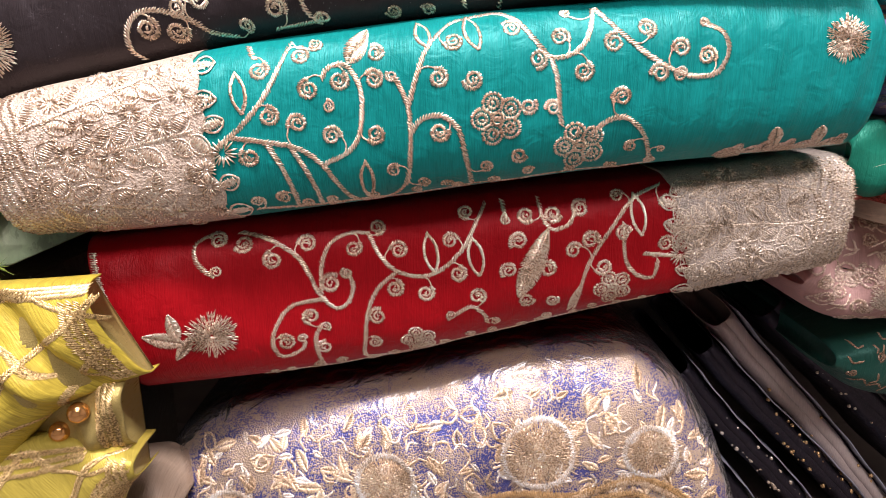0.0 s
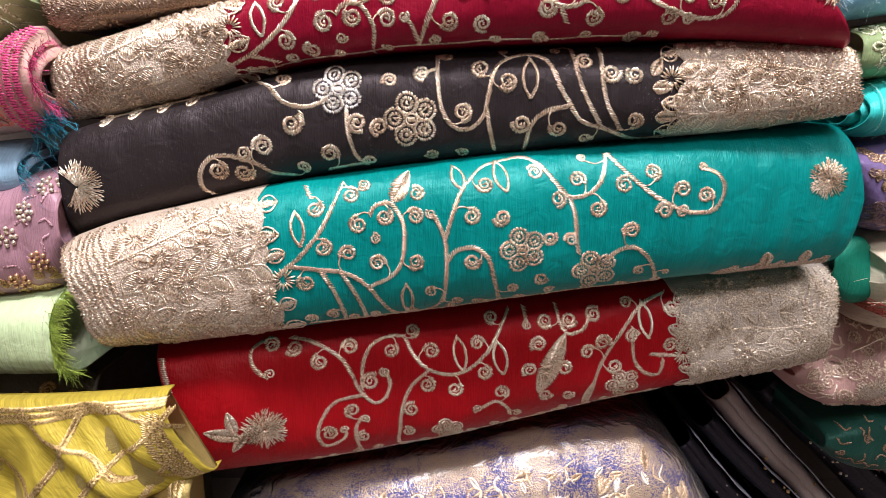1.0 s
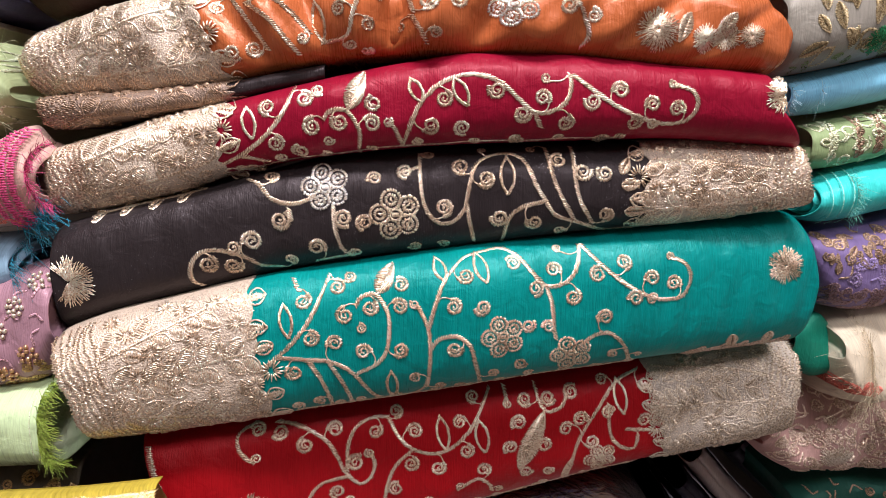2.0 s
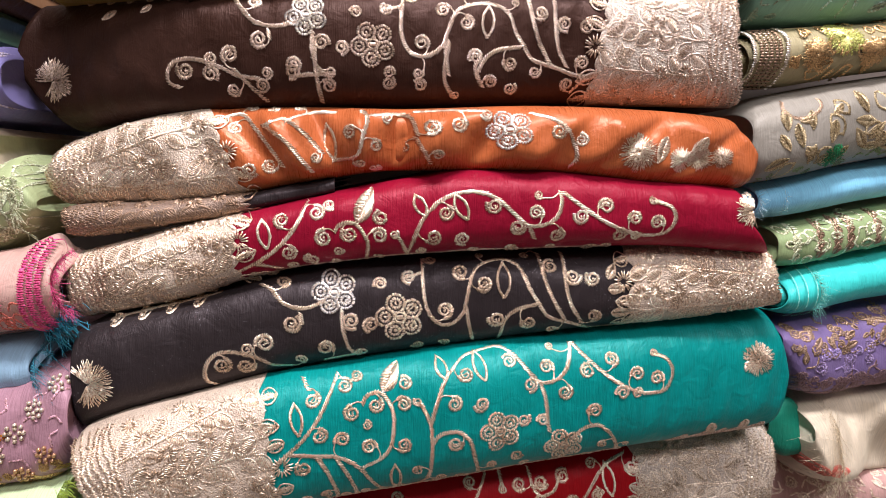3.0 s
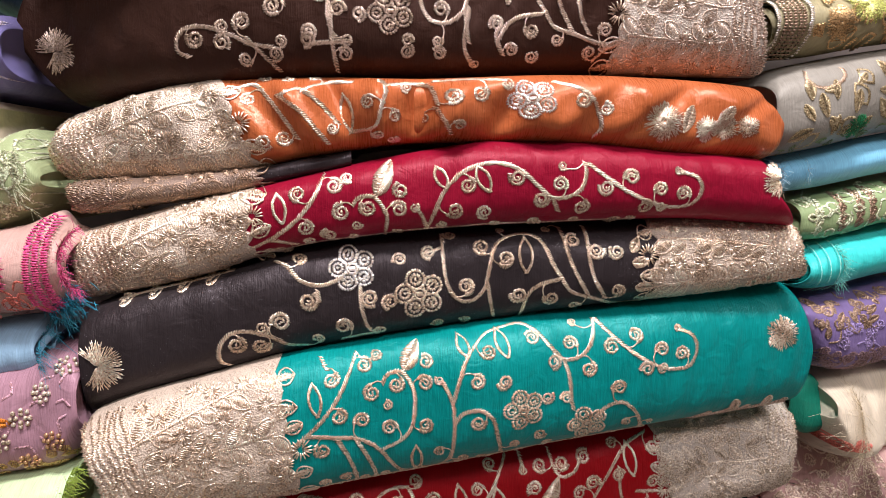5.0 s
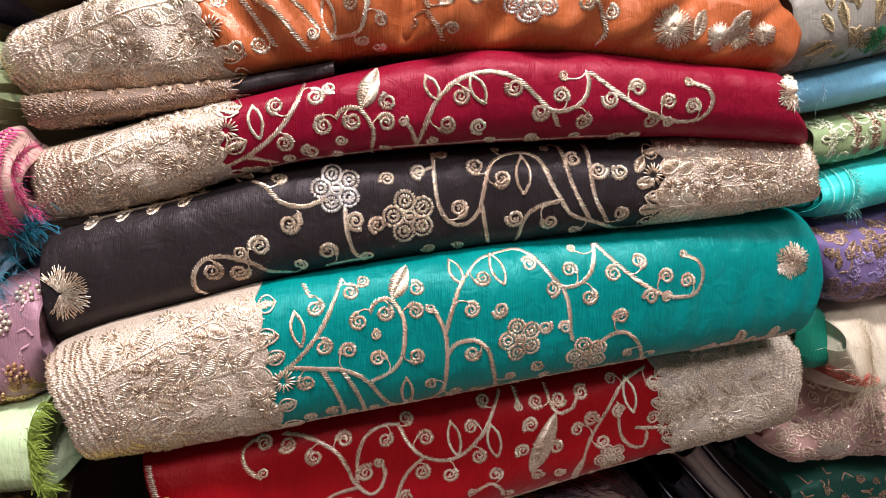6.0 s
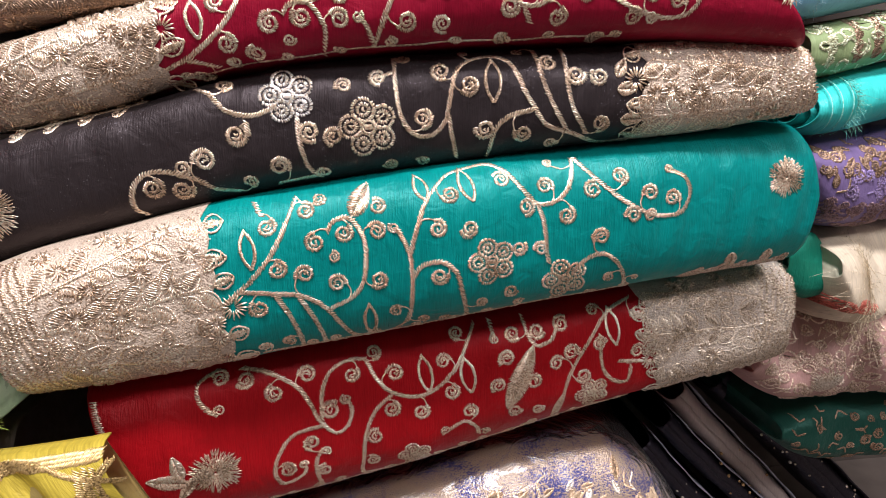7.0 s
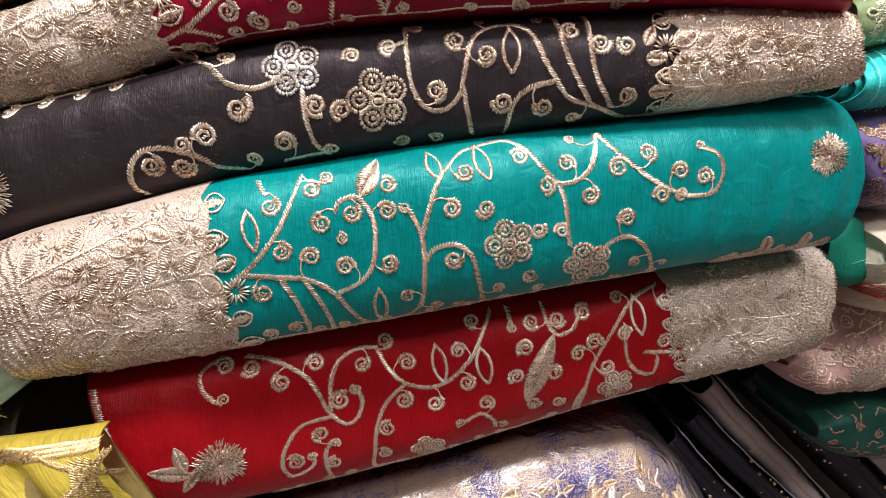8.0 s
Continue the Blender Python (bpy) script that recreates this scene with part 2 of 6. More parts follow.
OUTLINES["blue_pack"] = [(-0.2415, 0.6696, 0.5904), (-0.2185, 0.7095, 0.5295), (-0.1622, 0.7385, 0.516), (-0.0408, 0.7588, 0.5138), (0.0804, 0.7837, 0.5115), (0.1486, 0.7852, 0.5103), (0.1835, 0.7691, 0.5096), (0.2196, 0.7237, 0.5218), (0.2498, 0.6415, 0.5526)]
FRONTS["blue_pack"], BULGE["blue_pack"] = [(-0.3, 0.43), (0.3, 0.44)], 0.06
OUTLINES["yellow"] = [(-0.4675, 0.878, 0.7), (-0.3153, 0.88, 0.735), (-0.2831, 0.881, 0.752), (-0.265, 0.882, 0.778), (-0.2373, 0.883, 0.802), (-0.2126, 0.884, 0.812), (-0.18, 0.884, 0.82)]
FRONTS["yellow"], BULGE["yellow"] = [(-0.4, 0.342), (-0.26, 0.342), (-0.22, 0.346), (-0.17, 0.362)], 0.018
OUTLINES["yellow_ruffle"] = [(-0.3121, 0.826, 0.746), (-0.2594, 0.830, 0.748), (-0.2338, 0.832, 0.750), (-0.2136, 0.830, 0.756), (-0.2010, 0.820, 0.764)]
FRONTS["yellow_ruffle"], BULGE["yellow_ruffle"] = [(-0.3, 0.372), (-0.21, 0.366), (-0.18, 0.358)], 0.02
OUTLINES["yellow_low"] = [(-0.3607, 0.778, 0.546), (-0.2646, 0.779, 0.546), (-0.2408, 0.778, 0.60), (-0.2268, 0.775, 0.69), (-0.212, 0.772, 0.735), (-0.197, 0.768, 0.75)]
FRONTS["yellow_low"], BULGE["yellow_low"] = [(-0.3, 0.338), (-0.22, 0.345), (-0.19, 0.36)], 0.02
OUTLINES["scrap"] = [(-0.2582, 0.701, 0.6322), (-0.2401, 0.7123, 0.6322), (-0.2227, 0.7142, 0.6322), (-0.2059, 0.7035, 0.6322), (-0.1991, 0.6887, 0.6531)]
FRONTS["scrap"], BULGE["scrap"] = [(-0.2, 0.4)], 0.03
OUTLINES["l_copper"] = [(-0.4927, 1.3652, 1.3036), (-0.3858, 1.3655, 1.308), (-0.3669, 1.3577, 1.3108), (-0.3574, 1.3408, 1.319)]
FRONTS["l_copper"], BULGE["l_copper"] = [(-0.5, 0.43)], 0.04
OUTLINES["l_dkgreen"] = [(-0.5181, 1.3097, 1.2733), (-0.4044, 1.3111, 1.275), (-0.3776, 1.3097, 1.2767), (-0.3696, 1.303, 1.2821)]
FRONTS["l_dkgreen"], BULGE["l_dkgreen"] = [(-0.5, 0.46)], 0.04
OUTLINES["l_lavender"] = [(-0.5044, 1.2661, 1.2196), (-0.3942, 1.2713, 1.2163), (-0.3507, 1.2756, 1.2189), (-0.3428, 1.2659, 1.2273)]
FRONTS["l_lavender"], BULGE["l_lavender"] = [(-0.5, 0.44)], 0.04
OUTLINES["l_cream"] = [(-0.4946, 1.2059, 1.1666), (-0.3868, 1.2099, 1.1695), (-0.3634, 1.2116, 1.1716), (-0.3579, 1.206, 1.177)]
FRONTS["l_cream"], BULGE["l_cream"] = [(-0.5, 0.43)], 0.03
OUTLINES["l_sage"] = [(-0.501, 1.1663, 1.1039), (-0.3914, 1.1697, 1.1084), (-0.3567, 1.1836, 1.1131), (-0.3391, 1.1907, 1.1223), (-0.3261, 1.1772, 1.1315), (-0.3174, 1.1591, 1.1453)]
FRONTS["l_sage"], BULGE["l_sage"] = [(-0.5, 0.43)], 0.04
OUTLINES["l_pink"] = [(-0.4823, 1.1042, 1.0353), (-0.3773, 1.1128, 1.045), (-0.3358, 1.1194, 1.0512), (-0.3065, 1.1296, 1.0545), (-0.2926, 1.1173, 1.0731)]
FRONTS["l_pink"], BULGE["l_pink"] = [(-0.5, 0.4)], 0.045
OUTLINES["l_blue"] = [(-0.4901, 1.0418, 0.9954), (-0.3831, 1.0451, 0.9974), (-0.3409, 1.0492, 0.9985), (-0.3238, 1.0499, 1.0009), (-0.3187, 1.0422, 1.0127)]
FRONTS["l_blue"], BULGE["l_blue"] = [(-0.5, 0.41)], 0.04
OUTLINES["l_mauve"] = [(-0.4528, 1.0104, 0.9257), (-0.3442, 1.0191, 0.9324), (-0.3186, 1.0275, 0.936), (-0.3012, 1.0309, 0.9459), (-0.2916, 1.0193, 0.9679)]
FRONTS["l_mauve"], BULGE["l_mauve"] = [(-0.5, 0.4)], 0.04
OUTLINES["l_lime"] = [(-0.4559, 0.9316, 0.8708), (-0.3472, 0.936, 0.8719), (-0.3218, 0.9395, 0.8728), (-0.3006, 0.9413, 0.8746)]
FRONTS["l_lime"], BULGE["l_lime"] = [(-0.5, 0.39)], 0.04
OUTLINES["l_brown"] = [(-0.529, 0.8557, 0.4207), (-0.4021, 0.8589, 0.4181), (-0.3431, 0.8602, 0.4169), (-0.3082, 0.8567, 0.4297)]
FRONTS["l_brown"], BULGE["l_brown"] = [(-0.5, 0.42)], 0.04
OUTLINES["r_rose"] = [(0.2911, 1.4138, 1.3821), (0.3229, 1.4152, 1.3789), (0.3593, 1.4168, 1.3784), (0.5422, 1.4249, 1.3845)]
FRONTS["r_rose"], BULGE["r_rose"] = [(0.5, 0.45)], 0.03
OUTLINES["r_mint"] = [(0.2336, 1.3498, 1.321), (0.2423, 1.3692, 1.3019), (0.2912, 1.3749, 1.3024), (0.3531, 1.3764, 1.3066), (0.5328, 1.3904, 1.3154)]
FRONTS["r_mint"], BULGE["r_mint"] = [(0.5, 0.43)], 0.045
OUTLINES["r_khaki"] = [(0.2375, 1.2964, 1.2478), (0.2668, 1.2996, 1.2485), (0.3543, 1.307, 1.2622), (0.5337, 1.3248, 1.2821)]
FRONTS["r_khaki"], BULGE["r_khaki"] = [(0.5, 0.43)], 0.04
OUTLINES["r_grey"] = [(0.2438, 1.2285, 1.1839), (0.2513, 1.2385, 1.168), (0.2981, 1.2503, 1.1745), (0.3603, 1.2606, 1.1883), (0.5417, 1.2851, 1.2082)]
FRONTS["r_grey"], BULGE["r_grey"] = [(0.5, 0.43)], 0.045
OUTLINES["r_blue"] = [(0.2559, 1.1675, 1.1347), (0.2917, 1.1739, 1.137), (0.3715, 1.1887, 1.1514), (0.5569, 1.2189, 1.1767)]
FRONTS["r_blue"], BULGE["r_blue"] = [(0.5, 0.445)], 0.035
OUTLINES["r_sage"] = [(0.282, 1.1302, 1.0955), (0.2939, 1.1329, 1.094), (0.374, 1.1478, 1.1097), (0.5602, 1.1767, 1.1394)]
FRONTS["r_sage"], BULGE["r_sage"] = [(0.5, 0.445)], 0.035
OUTLINES["r_turq"] = [(0.2854, 1.0866, 1.0528), (0.3054, 1.0944, 1.0484), (0.3749, 1.1084, 1.0601), (0.5616, 1.1343, 1.086)]
FRONTS["r_turq"], BULGE["r_turq"] = [(0.5, 0.44)], 0.04
OUTLINES["r_purple"] = [(0.2921, 1.0417, 1.0161), (0.3139, 1.0479, 0.9782), (0.3475, 1.0504, 0.9722), (0.3854, 1.0581, 0.978), (0.5768, 1.079, 0.996)]
FRONTS["r_purple"], BULGE["r_purple"] = [(0.5, 0.445)], 0.045
OUTLINES["r_cream"] = [(0.3203, 0.9639, 0.9339), (0.3333, 0.9713, 0.8928), (0.3669, 0.9738, 0.8876), (0.5297, 0.984, 0.8927)]
FRONTS["r_cream"], BULGE["r_cream"] = [(0.5, 0.45)], 0.045
OUTLINES["flap"] = [(0.2932, 0.9572, 0.9375), (0.3002, 0.9669, 0.9226), (0.3147, 0.9717, 0.9151), (0.329, 0.9572, 0.9176)]
FRONTS["flap"], BULGE["flap"] = [(0.3, 0.46)], 0.006
OUTLINES["r_pink"] = [(0.2895, 0.8465, 0.8367), (0.3064, 0.8801, 0.8142), (0.334, 0.8965, 0.8026), (0.3657, 0.8979, 0.8016), (0.5192, 0.9034, 0.8067)]
FRONTS["r_pink"], BULGE["r_pink"] = [(0.5, 0.475)], 0.05
OUTLINES["r_green"] = [(0.3381, 0.7755, 0.7536), (0.3745, 0.7928, 0.7255), (0.3994, 0.7938, 0.7198), (0.5673, 0.797, 0.7255)]
FRONTS["r_green"], BULGE["r_green"] = [(0.5, 0.5)], 0.05
# Where the left and right ends lie at the top, middle and bottom of a piece.
ENDS = {}
ENDS["brown"] = ((-0.3315, -0.3492, -0.314), (0.2188, 0.2171, 0.2296))
ENDS["orange"] = ((-0.3028, -0.3166, -0.3127), (0.2122, 0.2336, 0.2256))
ENDS["bronze"] = ((-0.3035, -0.3001, -0.2977), (-0.0948, -0.0943, -0.0947))
ENDS["crimson"] = ((-0.2977, -0.2944, -0.2964), (0.2187, 0.2242, 0.2497))
ENDS["black"] = ((-0.2911, -0.2905, -0.2894), (0.2541, 0.2556, 0.2649))
ENDS["teal"] = ((-0.284, -0.2672, -0.2599), (0.2673, 0.2823, 0.2763))
ENDS["red"] = ((-0.2435, -0.2245, -0.216), (0.2953, 0.2937, 0.2957))
ENDS["gold_check"] = ((-0.3269, -0.3153, -0.3128), (0.2162, 0.2043, 0.196))
ENDS["yellow"] = ((-0.4675, -0.4675, -0.4675), (-0.211, -0.202, -0.186))

# Embroidery, in millimetres on the front of each piece.
ROSETTES, FLOWERS, FANS, LEAVES, SOLID_LEAVES, VINES, LACE_EDGE = {}, {}, {}, {}, {}, {}, {}
ROSETTES["teal"] = [(-111.8, 1004.8, 6.6), (-87.7, 1013.6, 6.6), (-78.9, 1020.1, 5.4), (-106.3, 978, 6.6), (-89.5, 973.6, 6.6), (-69.3, 965.9, 6.6), (-82, 993.9, 7), (-70.5, 983.8, 4.3), (-63.7, 999, 6.6), (-41.4, 1015.2, 6.2), (-42.1, 999.8, 6.6), (-31.4, 1001.8, 3.9), (-41.9, 966.9, 6.6), (-118.9, 953.4, 6.6), (-118.7, 924.2, 5), (-102.3, 926.6, 5.4), (-88, 922.1, 5), (-31, 944, 5.1), (-12.6, 936.2, 5.1), (6, 1021.9, 6.6), (-2.9, 1000.5, 6.6), (-2.1, 968.6, 6.6)]
ROSETTES["teal"] += [(10.3, 933.4, 4.7), (18, 999.7, 6.7), (41.3, 1029.6, 6.7), (53, 983.7, 5.9), (68.2, 982.8, 5.5), (57.9, 1011.6, 6.7), (71.4, 1024.5, 6.3), (75.4, 1039, 3.9), (86.1, 1004.7, 6.7), (104.2, 1021.5, 6.7), (123.6, 1029.9, 6.7), (110.6, 989.5, 6.7), (27.3, 946.7, 5.1), (48.3, 953.3, 5.9), (119.6, 958.8, 4.7), (140.4, 956.5, 3.2), (132.8, 1003.7, 6.7), (145.6, 1002.7, 4.8), (145.1, 1018.3, 6.4), (162.3, 1013.7, 6.4), (159.8, 1033.3, 3.6)]
FLOWERS["teal"] = [(33.6, 976.3, 16.5), (87, 959.2, 16.5)]
FANS["teal"] = [(253.2, 1024.2, 14.6), (193.2, 952, 10.4)]
LEAVES["teal"] = [(-125.4, 1003, -121.4, 979.7, 8.5), (-16.4, 1032.7, -8.6, 1018.4, 7.8), (13.6, 1036.2, 21.6, 1017.1, 8.6), (-49, 949.3, -47.9, 924.2, 7.8)]
SOLID_LEAVES["teal"] = [(-47, 1029.1, -58.2, 1009.1, 14), (221, 954.3, 216.1, 970, 10.5), (250.1, 956.6, 248.2, 970.8, 10.5), (202.1, 952.7, 272.6, 958.4, 5.6)]
VINES["teal"] = []
VINES["teal"].append([(-142.8, 955.7), (-128.8, 966.4), (-116.8, 978.4), (-106.8, 992.1), (-99.3, 1007.3), (-93.4, 1022.6)])
VINES["teal"].append([(-128.8, 965.2), (-109.5, 962.4), (-89.9, 958.1), (-76.2, 947.7), (-66.8, 933.8), (-55.7, 923.2), (-34, 926.1), (-23.2, 936.4), (-20.4, 953.3), (-20, 966.6), (-21.3, 983.5), (-27.4, 997.8), (-31.4, 1001.8)])
VINES["teal"].append([(-107.7, 960.2), (-100.5, 945.9), (-95.7, 930.8), (-94.6, 918.4)])
VINES["teal"].append([(-93.9, 958.1), (-86.5, 944.6), (-81.4, 931.2), (-79.5, 920.3)])
VINES["teal"].append([(-74.2, 948.5), (-61.9, 954.1), (-53.6, 962.7), (-50.3, 975.4), (-50.1, 991.8), (-55.3, 1003.7), (-61.4, 1008.7), (-70.1, 1006.3), (-74.4, 999.8)])
VINES["teal"].append([(-21.3, 983.5), (-15.4, 1003.7), (-10.6, 1016.1), (-4.4, 1024.7), (5.2, 1033), (20.2, 1037), (34.4, 1038.7), (45.8, 1033.6), (57.1, 1021.4), (65.9, 1013.2), (77.3, 1014), (86.7, 1021.5), (91, 1032.9), (92, 1042)])
VINES["teal"].append([(65.9, 1013.2), (70.4, 999.5), (72.4, 982.8), (74.3, 972)])
VINES["teal"].append([(93.8, 1041.3), (106.2, 1029.2), (120.4, 1017.4), (137.7, 1007), (155.1, 1001.7), (169.8, 1004.4), (176.2, 1016.8), (172.1, 1027.7), (160.6, 1032.9)])
VINES["teal"].append([(-20.4, 966.6), (-13.2, 975.9), (-1.1, 978.3), (9.2, 970.6), (13.8, 954.8), (19.2, 933.4)])
VINES["teal"].append([(94.2, 968.5), (106.1, 976.3), (116.8, 975.6), (126.8, 966), (134.5, 951.9), (138.8, 947.4)])
VINES["teal"].append([(-120.1, 1018.8), (-114.3, 1010.9)])
VINES["teal"].append([(-119.9, 918.6), (-86, 919.5), (-51.3, 923.7)])
LACE_EDGE["teal"] = (-0.1542, -0.1377)
ROSETTES["crimson"] = [(-133.4, 1141.6, 6.8), (-107, 1147.4, 6.8), (-97.6, 1153.1, 5.5), (-128.5, 1117, 6.8), (-111.5, 1111.8, 6.8), (-101.9, 1128.6, 7.1), (-90.5, 1119, 4.4), (-82.5, 1131.6, 6.7), (-58.8, 1144.3, 6.3), (-60, 1130.6, 6.7), (-48.7, 1131.6, 3.9), (-147.7, 1099.3, 6.8), (-9.9, 1147.6, 6.6), (-19, 1129.2, 6.7), (3, 1127.8, 6.6)]
ROSETTES["crimson"] += [(26.3, 1153.3, 6.6), (41.9, 1119.3, 5.8), (44.4, 1137.1, 6.6), (57.8, 1148.1, 6.2), (60, 1161.4, 3.9), (74.4, 1131.2, 6.6), (92.2, 1145.5, 6.6), (111.2, 1153.2, 6.6), (104.4, 1121.1, 6.6), (122.5, 1131.4, 6.6), (135.6, 1131.1, 4.7), (134, 1143.9, 6.2), (151.4, 1140.7, 6.2), (147.8, 1157.3, 3.5)]
FLOWERS["crimson"] = []
FANS["crimson"] = [(225.5, 1149.8, 13.9)]
LEAVES["crimson"] = [(-148.8, 1141.7, -144.7, 1119.7, 8.8), (-33.1, 1160.8, -24.9, 1145.1, 7.8), (-2.9, 1161, 6.4, 1142.6, 8.6)]
SOLID_LEAVES["crimson"] = [(-65.1, 1166.1, -76.4, 1140.1, 14.2)]
VINES["crimson"] = []
VINES["crimson"].append([(-170.2, 1100.6), (-153.7, 1108.8), (-139.8, 1118.1), (-128.4, 1129.4), (-119.6, 1142.6), (-114.2, 1156.6)])
VINES["crimson"].append([(-153.9, 1107.7), (-134.9, 1103.8)])
VINES["crimson"].append([(-38.9, 1115.9), (-44.6, 1128), (-48.7, 1131.6)])
VINES["crimson"].append([(-70.6, 1111.2), (-68.6, 1124.3), (-73.6, 1135), (-79.7, 1140), (-89, 1138.7), (-93.8, 1133.2)])
VINES["crimson"].append([(-38.9, 1115.9), (-32, 1132.5), (-26.9, 1143.2), (-20.7, 1150.7), (-11.2, 1158.2), (3.4, 1163.2), (17.9, 1162.8), (30.4, 1157), (43.2, 1145.6), (52.8, 1138.3), (64.6, 1138.9), (74, 1145.4), (77.3, 1155.6), (76.5, 1164.2)])
VINES["crimson"].append([(52.8, 1138.3), (58.3, 1126.9)])
VINES["crimson"].append([(78.5, 1163.5), (93.5, 1152.3), (108.9, 1142.3), (127.1, 1134.2), (145.3, 1130.7), (159.5, 1133.6), (165.3, 1144), (160.8, 1153), (148.7, 1157)])
LACE_EDGE["crimson"] = (-0.1724, -0.1707)
ROSETTES["black"] = [(-135.5, 1092.3, 6.8), (-127.7, 1062.1, 8), (-82.3, 1063.4, 7.7), (-67.2, 1060.2, 6.9), (-59.8, 1091.7, 6), (-37.6, 1096.5, 6.5), (-102.4, 1041.8, 7.2), (-74.9, 1036.9, 5.6), (-122.3, 1032.3, 5.6), (-148.6, 1046.9, 8), (-162.6, 1042, 6), (-181.5, 1029.8, 7.6), (-164, 1028.2, 7.6), (-30.9, 1041.1, 5.6)]
ROSETTES["black"] += [(-9, 1042.3, 5.2), (-9.6, 1070.5, 7.2), (3.1, 1099.9, 7.2), (21.2, 1091.1, 7.2), (31.5, 1062.8, 7.2), (57.2, 1059.6, 6.8), (77.8, 1053.4, 5.6), (-20.8, 1107.8, 5.6), (55.4, 1111.4, 4), (73.8, 1104.3, 6.8), (91, 1096.6, 7.2), (106.7, 1095.5, 6.8), (109.1, 1065.2, 6.8), (19.5, 1110.9, 3.6)]
FLOWERS["black"] = [(-95.1, 1085.7, 17.7), (-44.8, 1065.5, 19)]
FANS["black"] = [(-273.5, 1018.8, 16.7)]
LEAVES["black"] = [(36.5, 1106.8, 37.2, 1079.9, 9.6)]
SOLID_LEAVES["black"] = [(125.1, 1106.5, 118.5, 1094.8, 8.8), (132.6, 1087.2, 118.8, 1087.1, 9.6), (138, 1068.2, 122.8, 1067.3, 9.6)]
VINES["black"] = []
VINES["black"].append([(-152.8, 1090.1), (-143.8, 1087.2), (-132.6, 1076.9), (-116.8, 1073.9), (-100.9, 1079.8)])
VINES["black"].append([(-89.2, 1072), (-88.8, 1058.2), (-85.5, 1043.8), (-81.1, 1036.1)])
VINES["black"].append([(-189, 1012.3), (-194.4, 1017.7), (-193.1, 1029.9), (-185.2, 1038.8), (-171.4, 1040), (-154.4, 1034.6), (-143.9, 1028.2), (-129, 1025.7)])
VINES["black"].append([(-104.1, 1030.4), (-87.5, 1033.4), (-71, 1035.9)])
VINES["black"].append([(-26.9, 1108), (-26.4, 1090), (-23.6, 1072.4), (-15.5, 1060.4), (-3.4, 1059.7), (5.6, 1068.6), (8.2, 1080.5), (12.1, 1097.2), (19.2, 1105.1), (32.8, 1108.8), (44.5, 1107.3), (51.7, 1100.2), (57.6, 1086.7), (63.9, 1076.9), (72.7, 1065), (92.1, 1058.8), (112.5, 1052.7), (134.4, 1054.7), (139.2, 1061)])
VINES["black"].append([(7.5, 1072.6), (9.9, 1058.5), (14, 1042.9)])
VINES["black"].append([(35.2, 1044), (38.7, 1062), (48.3, 1070.9), (64, 1075)])
VINES["black"].append([(65.8, 1112.6), (68.6, 1096.4), (75.7, 1079), (86.1, 1061.8)])
VINES["black"].append([(85, 1113.4), (85.1, 1094.6), (89.9, 1075.1), (100.4, 1058.8)])
VINES["black"].append([(-40.8, 1095.7), (-26.8, 1099.7)])
VINES["black"].append([(-120.8, 1069.9), (-119.9, 1062.1)])
LACE_EDGE["black"] = (0.1396, 0.1424)
ROSETTES["brown"] = [(-152.0, 1303.2, 6.2), (-148.3, 1275.6, 7.2), (-101.9, 1272.9, 6.7), (-87.0, 1269.4, 6), (-76.5, 1295.6, 5.3), (-53.5, 1298.4, 5.7), (-123.4, 1257.1, 6.4), (-95.6, 1251.8, 5), (-143.4, 1251.4, 5), (-170.6, 1264.7, 7.3), (-185.3, 1261.8, 5.5), (-205.2, 1253.3, 7), (-186.5, 1250.9, 7), (-51.9, 1252.3, 5), (-30.0, 1251.9, 4.6), (-27.6, 1274.0, 6.4), (-11.4, 1298.6, 6.4), (6.4, 1289.5, 6.4), (13.7, 1264.8, 6.4)]
ROSETTES["brown"] += [(39.8, 1260.5, 6), (59.4, 1254.6, 5), (-34.8, 1307.6, 5), (43.3, 1305.3, 3.5), (63.0, 1297.5, 6), (81.0, 1289.5, 6.4), (97.9, 1287.4, 6), (95.5, 1261.4, 6), (6.4, 1309.8, 3.2), (-169.8, 1239.7, 5.8), (-147.6, 1243.1, 6.2), (-124.0, 1252.2, 6.5), (-97.2, 1242.2, 6.1), (-52.4, 1244.9, 5.6), (-28.7, 1243.7, 5.6), (-1.7, 1237.6, 4.3), (25.1, 1247.0, 5.6), (85.1, 1246.2, 5.6), (40.9, 1242.7, 5.6)]
FLOWERS["brown"] = [(-112.9, 1293.0, 15.7), (-63.9, 1272.2, 16.7)]
FANS["brown"] = [(-316, 1249.5, 17)]
LEAVES["brown"] = [(23.8, 1302.4, 21.9, 1278.7, 8.5)]
SOLID_LEAVES["brown"] = [(118.4, 1296.0, 110.6, 1286.0, 7.8), (125.0, 1278.3, 109.8, 1279.2, 8.5), (127.1, 1261.8, 110.6, 1262.1, 8.5), (-273.2, 1293.7, -262.0, 1300.8, 6.8), (-240.9, 1297.8, -232.3, 1303.6, 6.7)]
VINES["brown"] = []
VINES["brown"].append([(-168.2, 1308.0), (-161.6, 1299.2), (-152.0, 1288.7), (-136.1, 1284.7), (-119.5, 1288.4)])
VINES["brown"].append([(-108.2, 1280.8), (-108.9, 1269.2), (-106.2, 1257.5), (-101.8, 1251.6)])
VINES["brown"].append([(-210.4, 1241.0), (-218.4, 1245.1), (-217.8, 1254.5), (-208.9, 1261.0), (-194.6, 1260.9), (-176.9, 1255.1), (-165.4, 1249.7), (-149.4, 1247.3)])
